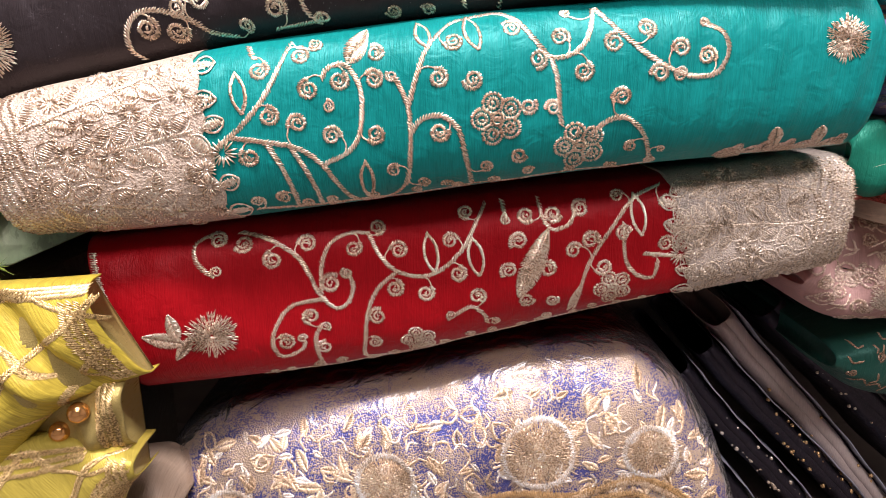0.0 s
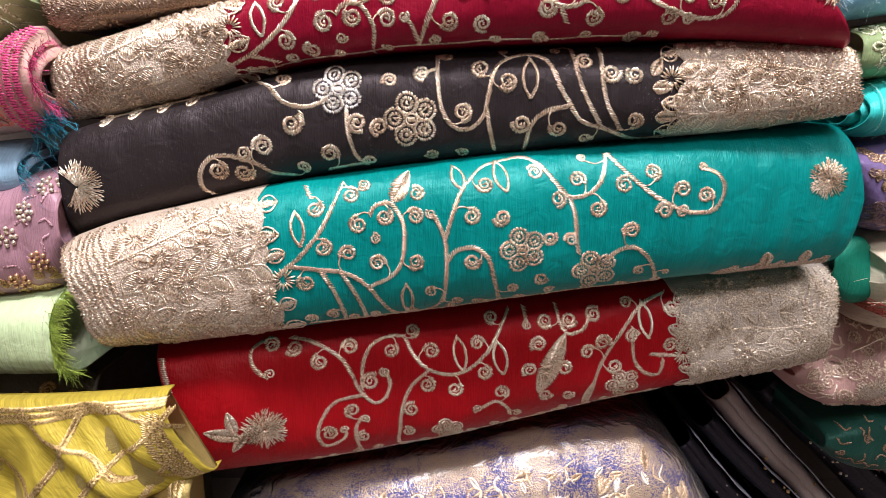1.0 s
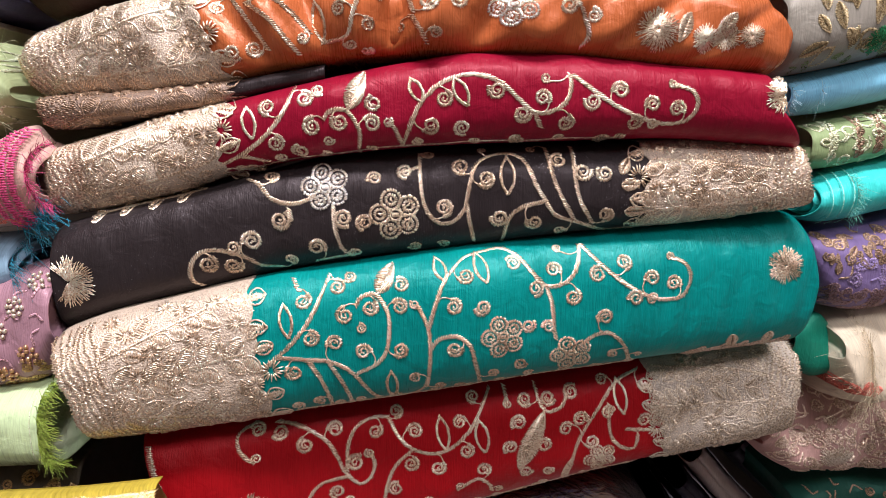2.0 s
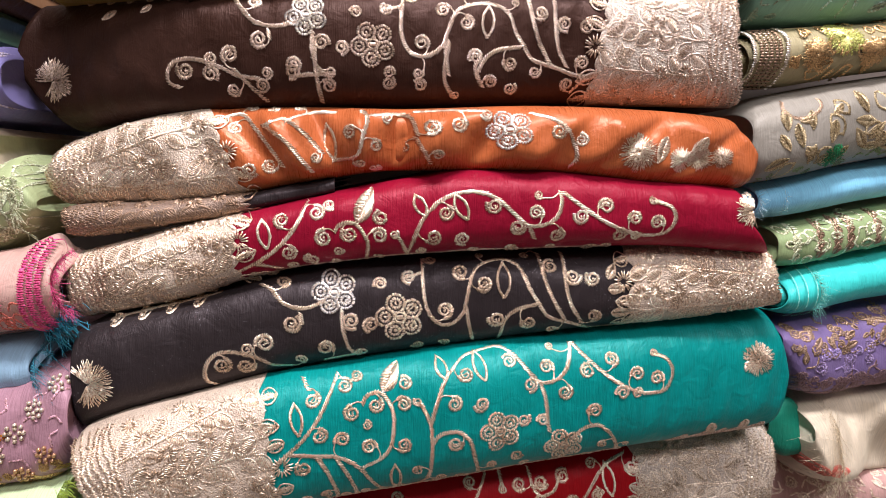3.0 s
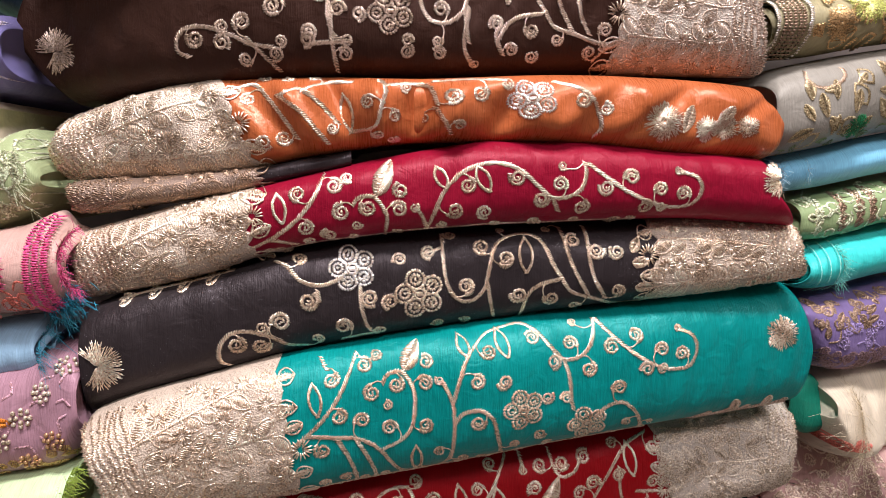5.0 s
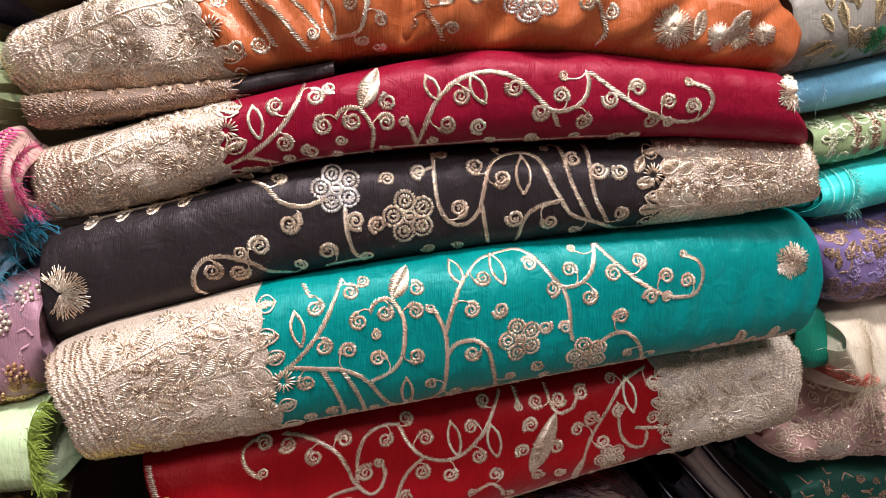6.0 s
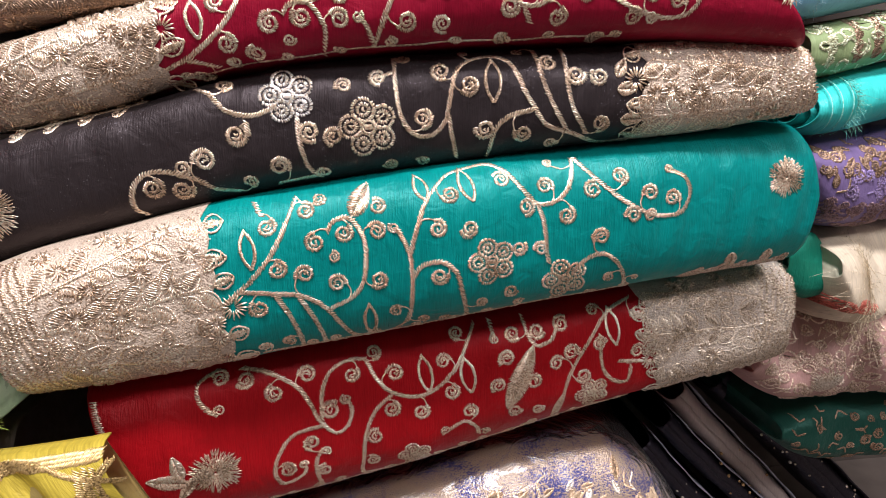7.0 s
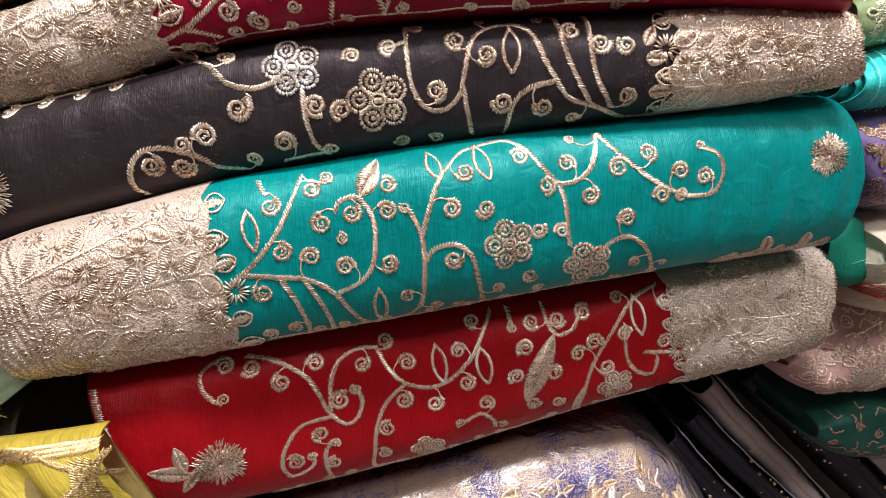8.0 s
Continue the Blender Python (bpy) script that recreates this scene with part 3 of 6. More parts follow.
VINES["brown"].append([(-124.5, 1249.0), (-108.0, 1250.1), (-91.8, 1250.9)])
VINES["brown"].append([(-40.3, 1312.2), (-42.8, 1291.7), (-41.7, 1276.5), (-34.8, 1266.1), (-22.5, 1264.7), (-12.2, 1271.4), (-8.3, 1281.2), (-2.3, 1295.5), (5.7, 1302.1), (20.0, 1304.6), (32.2, 1302.3), (39.5, 1295.4), (44.2, 1283.1), (49.6, 1274.4), (57.1, 1263.8), (75.9, 1257.5), (93.0, 1252.2), (114.8, 1251.9), (125.7, 1256.2)])
VINES["brown"].append([(-9.8, 1274.6), (-9.1, 1262.8), (-7.1, 1251.1)])
VINES["brown"].append([(13.8, 1250.8), (21.1, 1263.6), (32.3, 1270.3), (49.4, 1272.6)])
VINES["brown"].append([(53.9, 1308.9), (57.0, 1290.9), (62.4, 1275.3), (70.4, 1260.3)])
VINES["brown"].append([(73.6, 1307.5), (74.4, 1288.1), (76.9, 1271.0), (84.4, 1257.0)])
VINES["brown"].append([(-56.7, 1297.8), (-42.0, 1300.5)])
VINES["brown"].append([(-140.6, 1281.7), (-140.2, 1275.0)])
VINES["brown"].append([(-169.0, 1254.6), (-154.3, 1240.0), (-144.4, 1230.8)])
VINES["brown"].append([(-107.2, 1276.8), (-106.2, 1251.2), (-103.3, 1231.5)])
VINES["brown"].append([(-6.7, 1275.2), (-10.3, 1249.2), (-2.0, 1234.8)])
VINES["brown"].append([(18.8, 1243.5), (13.1, 1256.1), (17.2, 1264.9)])
VINES["brown"].append([(89.0, 1240.8), (98.5, 1249.6), (115.8, 1258.5)])
LACE_EDGE["brown"] = (0.1203, 0.105)
ROSETTES["red"] = [(-156.8, 890.9, 6.9), (-139.8, 888.2, 7), (-157.2, 870.5, 4.5), (-120, 876.8, 7.1), (-96.7, 886.8, 7.1), (-80.7, 857.7, 8), (-69.5, 864.8, 4.7), (-64.5, 882.5, 6.4), (-47.9, 896.1, 6.4), (-32.1, 880.1, 7.3), (-35.4, 851.7, 7.3), (-12.6, 848.6, 6.9), (5.2, 887.1, 6.4), (11, 863.2, 6.9), (25.3, 846.1, 6.9), (16.5, 906.6, 6.4), (45.1, 902.2, 4.3), (59.6, 905.2, 6.9), (79.1, 906.1, 7.3), (99.3, 909.5, 7.4), (54.3, 887.7, 7.3)]
ROSETTES["red"] += [(47.8, 865.9, 6.9), (76.5, 866.3, 7.3), (62.1, 842, 6.5), (94.7, 879.9, 6.5), (107.1, 887, 7.4), (117.7, 866.9, 6.9), (131.4, 891.5, 6.5), (126.8, 917.6, 5.6), (-95.9, 833.1, 6.7), (-114.4, 814.2, 7.1), (-103.2, 816.5, 3.8), (-86.4, 824.1, 4.2), (-88.1, 806.9, 6.3), (-48.5, 830, 7.3), (-51.2, 807.8, 6), (6.4, 830.5, 4.3), (81.4, 840.8, 5.6), (39.4, 823.4, 4.3), (74.5, 822.1, 4.3), (163.3, 883.6, 6.5), (162.6, 915.3, 6.5)]
FLOWERS["red"] = [(-17.9, 809.5, 13.7), (126.6, 850, 14.8), (177.6, 895.7, 12.2)]
FANS["red"] = [(-163.2, 825.2, 17.9)]
LEAVES["red"] = [(-11.4, 891.9, -5.8, 863.5, 9.4), (20.9, 889.3, 26.9, 861.3, 10.3), (138.6, 918.9, 145.2, 889.8, 9.6)]
SOLID_LEAVES["red"] = [(75.6, 896.6, 55.7, 843.9, 18.1), (-189, 843.9, -184.2, 823.9, 9.7), (-206.2, 829.2, -180.3, 820.8, 12), (102, 853.1, 94.7, 829.6, 6.9), (-187.7, 808.4, -175.8, 825.3, 8.9)]
VINES["red"] = []
VINES["red"].append([(-161.4, 868.6), (-169.9, 878.5), (-171, 889.1), (-159.4, 895.3)])
VINES["red"].append([(-142.1, 895.4), (-124.1, 891.1), (-103.9, 879), (-95.2, 864.8), (-88.9, 849.7), (-78, 838.6), (-68.9, 842.6), (-65.5, 855.6), (-69.5, 865.7)])
VINES["red"].append([(-86.7, 846), (-108.9, 842.1), (-120.3, 826.9), (-123.3, 812.7), (-117.6, 802.3), (-104.8, 806.6), (-100.2, 814.9)])
VINES["red"].append([(-87.9, 852.1), (-86.3, 873.2), (-79.8, 887), (-67.4, 892.6), (-52.9, 892.3)])
VINES["red"].append([(-52.9, 890.3), (-45.9, 877), (-34.4, 865.1), (-15.9, 860.8), (0.2, 866.9), (14, 881.1), (23.3, 898.8), (30.9, 913.3)])
VINES["red"].append([(-34.4, 863.6), (-48.3, 850.5), (-55.3, 833.4), (-58.1, 811.3), (-57.9, 794.2), (-35, 795.5), (-22.6, 798)])
VINES["red"].append([(-90.7, 788.1), (-93.7, 804.6), (-93.4, 816.8), (-88.6, 826)])
VINES["red"].append([(10.2, 832), (20.9, 837.7), (30.7, 830.2), (33.6, 821.9)])
VINES["red"].append([(68.6, 916.5), (72, 903.1), (78.9, 895.7), (90.5, 898.8), (96.5, 909.5)])
VINES["red"].append([(98.7, 825), (103.9, 859.5), (112.2, 879.6), (123.3, 896.3), (138.1, 915.8), (158.7, 925.5)])
VINES["red"].append([(131.7, 898.6), (133.9, 874.1), (142.2, 860.9), (155.8, 857.5), (158.9, 872.5)])
VINES["red"].append([(171.6, 880.9), (183.4, 883.2), (192.4, 890.5)])
VINES["red"].append([(148, 876.3), (165, 874.5), (189.3, 872.8)])
VINES["red"].append([(42.7, 914.3), (44.7, 903)])
LACE_EDGE["red"] = (0.1675, 0.1927)
ROSETTES["orange"] = [(-169.4, 1210.7, 6.3), (-157.2, 1179.1, 6.7), (-143.4, 1182.4, 6.2), (-157.3, 1225.9, 5.4), (-139.6, 1225.3, 4.9), (-120.2, 1225.4, 4.4), (-81.2, 1207.3, 5.7), (-74.5, 1184.8, 5.2), (-63.3, 1181.3, 5.2), (-62.5, 1198, 5.2)]
ROSETTES["orange"] += [(-53, 1218.7, 4.8), (-20.6, 1211.2, 7.8), (-0.1, 1213.7, 6.9), (-15.7, 1190.9, 5.2), (-39.9, 1197.1, 4.3), (73.7, 1208.6, 6.8), (91.7, 1202.4, 5.5), (-107.2, 1188.7, 4.4), (21.4, 1221.1, 5.2)]
FLOWERS["orange"] = [(38, 1209.9, 17.2)]
FANS["orange"] = [(135.8, 1193.8, 15.3), (170, 1188, 10), (186, 1189, 10), (202, 1190, 8.5)]
LEAVES["orange"] = [(-99.5, 1213.6, -94.1, 1186.7, 7.9)]
SOLID_LEAVES["orange"] = [(150.6, 1185.2, 159.5, 1205.6, 11.1), (176.9, 1185.5, 189, 1204.7, 11.1)]
VINES["orange"] = []
VINES["orange"].append([(-185.9, 1217.3), (-166.1, 1221.7), (-153.7, 1210.9), (-142.3, 1195.6), (-132.8, 1181.3)])
VINES["orange"].append([(-147.1, 1213.1), (-129.1, 1200.2), (-118.1, 1187.2), (-109.7, 1177.1)])
VINES["orange"].append([(-144.8, 1212.3), (-131.8, 1217.3), (-116, 1206.9), (-102.8, 1191.8)])
VINES["orange"].append([(-129.4, 1215.5), (-112.2, 1222.5), (-92.3, 1222.3)])
VINES["orange"].append([(-94.1, 1186.7), (-76.7, 1190), (-71.7, 1203.1), (-68.3, 1217.1), (-73.4, 1224.6)])
VINES["orange"].append([(-68.2, 1219.9), (-46.2, 1221.6), (-35.5, 1218.5), (-30.9, 1205.4)])
VINES["orange"].append([(54.4, 1222.5), (73.1, 1216.1), (83.7, 1205.3), (89, 1190.1), (83.6, 1181.5)])
VINES["orange"].append([(-32.9, 1223.2), (-6.3, 1224.1), (19.9, 1223.9)])
VINES["orange"].append([(-32.2, 1203.7), (-21, 1184.1)])
LACE_EDGE["orange"] = (-0.1948, -0.1644)


# ---- folded cloth ----
def catmull(xs, ys, q):
    """Smooth curve through stations, without overshoot."""
    xs, ys = np.asarray(xs, float), np.asarray(ys, float)
    d = np.diff(ys) / np.diff(xs)
    s = np.zeros(len(xs))
    s[0], s[-1] = d[0], d[-1]
    same = d[:-1] * d[1:] > 0
    s[1:-1] = np.where(same, 2 * d[:-1] * d[1:] / np.where(same, d[:-1] + d[1:], 1), 0)
    q = np.clip(q, xs[0], xs[-1])
    i = np.clip(np.searchsorted(xs, q, side="right") - 1, 0, len(xs) - 2)
    h = xs[i + 1] - xs[i]
    t = (q - xs[i]) / h
    return (2 * t**3 - 3 * t**2 + 1) * ys[i] + (t**3 - 2 * t**2 + t) * h * s[i] + (3 * t**2 - 2 * t**3) * ys[i + 1] + (t**3 - t**2) * h * s[i + 1]


class Cloth:
    """The front of a folded piece: depth as a function of x and z."""

    def __init__(self, key, seed=0, amp=0.0012, fold=0.0, tight=3.0, creases=()):
        self.key, self.b, self.tight = key, BULGE[key], tight
        self.xs = [r[0] for r in OUTLINES[key]]
        self.top = [r[1] for r in OUTLINES[key]]
        self.bot = [r[2] for r in OUTLINES[key]]
        self.fx = [p[0] for p in FRONTS[key]]
        self.fy = [p[1] for p in FRONTS[key]]
        self.x0, self.x1 = self.xs[0], self.xs[-1]
        self.ends = ENDS.get(key, ((self.x0,) * 3, (self.x1,) * 3))
        rng = np.random.RandomState(seed)
        self.waves = [(rng.uniform(15, 60), rng.uniform(-40, 40), rng.uniform(0, 6.3), amp * rng.uniform(0.3, 1)) for _ in range(7)]
        self.waves += [(rng.uniform(120, 330), rng.uniform(-150, 150), rng.uniform(0, 6.3), 0.00022) for _ in range(6)]
        self.waves += [(rng.uniform(60, 120), rng.uniform(-90, 90), rng.uniform(0, 6.3), fold * rng.uniform(0.4, 1)) for _ in range(5)]

        self.zc = sum(self.top + self.bot) / (2 * len(self.top))
        self.creases = list(creases) + [(rng.uniform(self.x0, self.x1), rng.uniform(-0.9, 0.9), rng.uniform(0.003, 0.008), rng.uniform(-1, 1) * amp * 0.45) for _ in range(9)]

    def mid(self, x):
        t, b = catmull(self.xs, self.top, x), catmull(self.xs, self.bot, x)
        return (t + b) / 2, np.maximum((t - b) / 2, 1e-4)

    def end(self, v, right):
        """Where the cut end lies at v, from -1 at the bottom to 1 at the top."""
        t, m, b = self.ends[1 if right else 0]
        return m + (t - b) / 2 * v + ((t + b) / 2 - m) * np.abs(v) ** 1.3

    def front(self, x):
        return np.interp(x, self.fx, self.fy) if len(self.fx) > 1 else np.full(np.shape(x), self.fy[0])

    def ripple(self, x, z):
        r = 0
        for a, b, p, k in self.waves:
            r = r + k * np.sin(a * x + b * z + p)
        c = self.zc
        for x0, lean, w, k in self.creases:
            r = r + k * np.exp(-(((x - x0 - lean * (z - c)) / w) ** 2))
        return r

    def depth(self, x, z):
        c, h = self.mid(x)
        v = np.clip(np.abs((z - c) / h), 0, 0.995)
        fade = 1 - v**4
        return self.front(x) + self.b * (1 - np.sqrt(1 - v**self.tight)) + self.ripple(x, z) * fade

    def lay(self, p, lift):
        """Places points of the front (x, z) in the world, lifted off the cloth."""
        x, z = p[:, 0], p[:, 1]
        e = 4e-4
        y = self.depth(x, z)
        gx = (self.depth(x + e, z) - self.depth(x - e, z)) / (2 * e)
        gz = np.clip((self.depth(x, z + e) - self.depth(x, z - e)) / (2 * e), -3, 3)
        n = np.stack([gx, -np.ones_like(gx), gz], 1)
        n /= np.linalg.norm(n, axis=1)[:, None]
        return np.stack([x, y, z], 1) + n * np.asarray(lift)[:, None]

    def squash(self, x, z):
        e = 4e-4
        gz = (self.depth(x, z + e) - self.depth(x, z - e)) / (2 * e)
        return 1 / np.sqrt(1 + np.clip(gz, -2.2, 2.2) ** 2)


def grid_faces(nu, nv, flip=False, base=0):
    i, j = np.meshgrid(np.arange(nu - 1), np.arange(nv - 1), indexing="ij")
    a = (i * nv + j).ravel() + base
    f = np.stack([a, a + nv, a + nv + 1, a + 1], 1)
    return f[:, ::-1] if flip else f


def wrap_rows(cl, inset, nx, back, end_in=0.0, ends=None):
    """Sheet round the front, top and underside of a piece, pulled in by inset."""
    phi = np.linspace(-np.pi / 2, np.pi / 2, 43)
    v = np.sin(phi)
    left, right = cl.end(v, False) + end_in, cl.end(v, True) - end_in
    rows = []
    for s in np.linspace(0, 1, nx):
        x = left + (right - left) * s
        c, h = cl.mid(x)
        h = np.maximum(h - inset, 4e-4)
        f = cl.front(x)
        z = c + h * v
        y = f + inset + cl.b * (1 - np.sqrt(np.clip(1 - np.abs(v) ** cl.tight, 0, 1)))
        y = y + cl.ripple(x, z) * (1 - np.abs(v) ** 4)
        far = cl.b + np.array([back, back * 0.6, back * 0.25])
        rows.append(np.concatenate([
            np.stack([np.full(3, x[0]), f[0] + far, np.full(3, z[0])], 1),
            np.stack([x, y, z], 1),
            np.stack([np.full(3, x[-1]), f[-1] + far[::-1], np.full(3, z[-1])], 1)]))
    return np.array(rows)


def sheet(name, outer, inner, material, parent, label=""):
    """A sheet with thickness between two grids of points, its rims closed."""
    nu, nv = outer.shape[:2]
    verts = np.concatenate([outer.reshape(-1, 3), inner.reshape(-1, 3)])
    k = nu * nv
    f = [grid_faces(nu, nv), grid_faces(nu, nv, True, k)]
    j = np.arange(nv - 1)
    for row, flip in ((0, False), (nu - 1, True)):
        a = row * nv + j
        q = np.stack([a, a + 1, a + 1 + k, a + k], 1)
        f.append(q[:, ::-1] if flip else q)
    i = np.arange(nu - 1)
    for colm, flip in ((0, True), (nv - 1, False)):
        a = i * nv + colm
        q = np.stack([a, a + nv, a + nv + k, a + k], 1)
        f.append(q[:, ::-1] if flip else q)
    return mesh_part(name, verts, np.concatenate(f), material, parent, label)


def base_empty(name, cl, label, category, group=""):
    ob = new(name)
    ob.empty_display_size = 0.05
    tagged(ob, label, category, group)
    return ob


def folded(cl, name, material, label, category="folded fabric", group="", layers=2, back=0.22, inner=None, nx=190, flush=False):
    """A folded piece: an outer wrap with open ends and the plies inside it."""
    thing = base_empty(name, cl, label, category, group)
    a = wrap_rows(cl, 0.0, nx, back)
    sheet("outer_fold", a, wrap_rows(cl, 0.0012, nx, back), material, thing)
    for k in range(layers):
        d = 0.0026 + 0.0032 * k
        e = 0.002 + 0.003 * k
        sheet("inner_fold", wrap_rows(cl, d, 40, max(back - 0.01, 0.002), e), wrap_rows(cl, d + 0.0016, 40, max(back - 0.01, 0.002), e), inner or material, thing)
    d = 0.0014 if flush else 0.003 + 0.0032 * layers
    core = wrap_rows(cl, d, 24, max(back - 0.02, 0.001), 0.0006 if flush else 0.003 + 0.0035 * layers)
    nu, nv = core.shape[:2]
    faces = grid_faces(nu, nv).tolist() + [list(range(nv))[::-1], list(range((nu - 1) * nv, nu * nv))]
    mesh_part("core_fold", core.reshape(-1, 3), faces, inner or material, thing)
    return thing


def rolled(cl, name, material, label, category="fabric roll", group="", turns=2.6, inner=None, hollow=0.3):
    """A loosely rolled piece: one sheet wound inwards, its spiral showing at the end."""
    thing = base_empty(name, cl, label, category, group)
    n = int(34 * turns)
    th = np.linspace(0, 2 * np.pi * turns, n)
    fac = np.linspace(1, hollow, n)
    xs = np.linspace(cl.x0, cl.x1, 60)

    def rows(d):
        out = []
        for i, x in enumerate(xs):
            c, h = cl.mid(np.array([x]))
            f = cl.front(np.array([x]))[0]
            hh, bb = h[0] * fac - d, cl.b * fac - d
            z = c[0] - h[0] * (1 - fac) * 0.15 + hh * np.cos(th)
            y = f + cl.b - bb * np.sin(th)
            sl = (0.006 * np.sin(th * 0.7 + 1) + 0.012 * (1 - fac)) * (max(0, 1 - i / 8) - max(0, (i - 51) / 8))
            y = y + cl.ripple(np.full_like(z, x), z) * 0.6
            out.append(np.stack([x + sl, y, z], 1))
        return np.array(out)
    sheet("wound_sheet", rows(0.0), rows(0.0013), material, thing)
    return thing


# ---- stitches ----
TEMPLATE = np.array([(-0.5, 0, 0.05), (-0.25, -0.5, 0), (-0.25, 0, 1), (-0.25, 0.5, 0), (0.25, -0.5, 0), (0.25, 0, 1), (0.25, 0.5, 0), (0.5, 0, 0.05)])
TRIS = [(0, 1, 2), (0, 2, 3), (7, 5, 4), (7, 6, 5)]
QUADS = [(1, 4, 5, 2), (2, 5, 6, 3)]


def stitch_mesh(name, cl, st, material, parent, lift=0.0002, label="", join=0.03):
    """st: rows of x, z, angle, length, width, height on the front of cl."""
    st = np.asarray(st, float)
    if len(st) == 0:
        return None
    n = len(st)
    s = cl.squash(st[:, 0], st[:, 1])
    ca, sa = np.cos(st[:, 2]), np.sin(st[:, 2])
    u = TEMPLATE[None, :, 0] * st[:, 3, None]
    q = TEMPLATE[None, :, 1] * st[:, 4, None]
    px = st[:, 0, None] + u * ca[:, None] - q * sa[:, None]
    pz = st[:, 1, None] + (u * sa[:, None] + q * ca[:, None]) * s[:, None]
    k = TEMPLATE[None, :, 2] * st[:, 5, None] + lift
    v = cl.lay(np.stack([px.ravel(), pz.ravel()], 1), k.ravel())
    base = np.arange(n) * 8
    faces = [tuple(f) for t in TRIS for f in (base[:, None] + np.array(t)).tolist()]
    faces += [tuple(f) for t in QUADS for f in (base[:, None] + np.array(t)).tolist()]
    gap = np.hypot(np.diff(st[:, 0]), np.diff(st[:, 1]))
    faces += [(8 * i + 6, 8 * i + 3, 8 * i + 9) for i in np.nonzero(gap < join)[0].tolist()]
    return mesh_part(name, v, faces, material, parent, label)


RNG = np.random.RandomState(4)


def spiral_stitches(cx, cz, s, r, w=0.00085, turns=1.6, spin=1, start=0.0):
    """A curl of slanted stitches wound inwards, with a spiky rim and cloth showing between its turns."""
    out = []
    th, rad = 0.0, 0.82 * r
    while th < 2 * np.pi * turns and rad > 0.14 * r:
        k = th / (2 * np.pi * turns)
        rad = r * (0.83 - 0.60 * k)
        a = start + spin * th
        d = a + spin * (0.42 + 0.5 * k + RNG.normal(0, 0.13))
        ln = r * (0.50 - 0.16 * k) * RNG.uniform(0.8, 1.3)
        out.append((cx + rad * np.cos(a), cz + s * rad * np.sin(a), d, ln, w * RNG.uniform(0.8, 1.2), 0.0009 * RNG.uniform(0.5, 1.5)))
        th += 1.25 * w / max(rad, 0.0011)
    for _ in range(3):
        out.append((cx + RNG.normal(0, 0.08) * r, cz + RNG.normal(0, 0.08) * r * s, RNG.uniform(0, 3.1), 0.26 * r, w, 0.0009))
    return out


def sq(cl, x, z):
    return float(cl.squash(np.array([x]), np.array([z]))[0])


def rosette(cl, x, z, r, mat, parent, stalks=None):
    """A curl; where a vine runs close by, a fine stalk joins the two."""
    start, tail = RNG.uniform(0, 6.3), []
    s = sq(cl, x, z)
    spin = RNG.choice([-1, 1])
    if stalks is not None and len(stalks):
        d = np.hypot(stalks[:, 0] - x, (stalks[:, 1] - z) / s)
        i = int(np.argmin(d))
        if r * 1.1 < d[i] < 0.017:
            p, q = np.array((x, z)), stalks[i]
            start = math.atan2((q[1] - z) / s, q[0] - x) + spin * 0.9
            rim = p + 0.95 * r * np.array((math.cos(start), s * math.sin(start)))
            bow = (rim + q) / 2 + 0.15 * np.array((-(q - rim)[1], (q - rim)[0])) * spin
            tail = cord_stitches([rim, bow, q], 0.0016, 0.0008, 0.35, 0.0011)
    return stitch_mesh("rosette", cl, spiral_stitches(x, z, s, r * 1.08, spin=spin, start=start) + tail, mat, parent)


def flower(cl, x, z, r, mat, parent, petals=5):
    """Round petals, each two rings of radiating stitches, about a crossed oval middle."""
    s = sq(cl, x, z)
    a0 = RNG.uniform(0.1, 0.5) + np.pi / 2
    st = []
    for k in range(petals):
        a = a0 + 2 * np.pi * k / petals
        px, pz, pr = x + 0.60 * r * np.cos(a), z + 0.60 * r * s * np.sin(a), 0.43 * r
        for ring, ln in ((0.86, 0.36), (0.45, 0.38)):
            n = max(7, int(2 * np.pi * pr * ring / 0.00112))
            for j in range(n):
                t = 2 * np.pi * j / n + RNG.normal(0, 0.05)
                st.append((px + pr * ring * np.cos(t), pz + s * pr * ring * np.sin(t), t + 0.3, pr * ln * RNG.uniform(0.85, 1.25), 0.0008, 0.0009 + 0.0005 * (1 - ring) * RNG.uniform(0.4, 1.6)))
        for j in range(3):
            st.append((px + RNG.normal(0, 0.08) * pr, pz + s * RNG.normal(0, 0.08) * pr, a + RNG.normal(0, 0.3), pr * 0.4, 0.0009, 0.0011))
    for j in range(18):
        t = 2 * np.pi * j / 18
        st.append((x + 0.2 * r * np.cos(t), z + 0.2 * r * s * np.sin(t), t + 1.1, 0.15 * r, 0.0009, 0.0016))
    for i in range(-3, 4):
        st.append((x + i * 0.04 * r, z, np.pi / 2 + 0.25, 0.24 * r, 0.0008, 0.0013))
    return stitch_mesh("flower", cl, st, mat, parent)


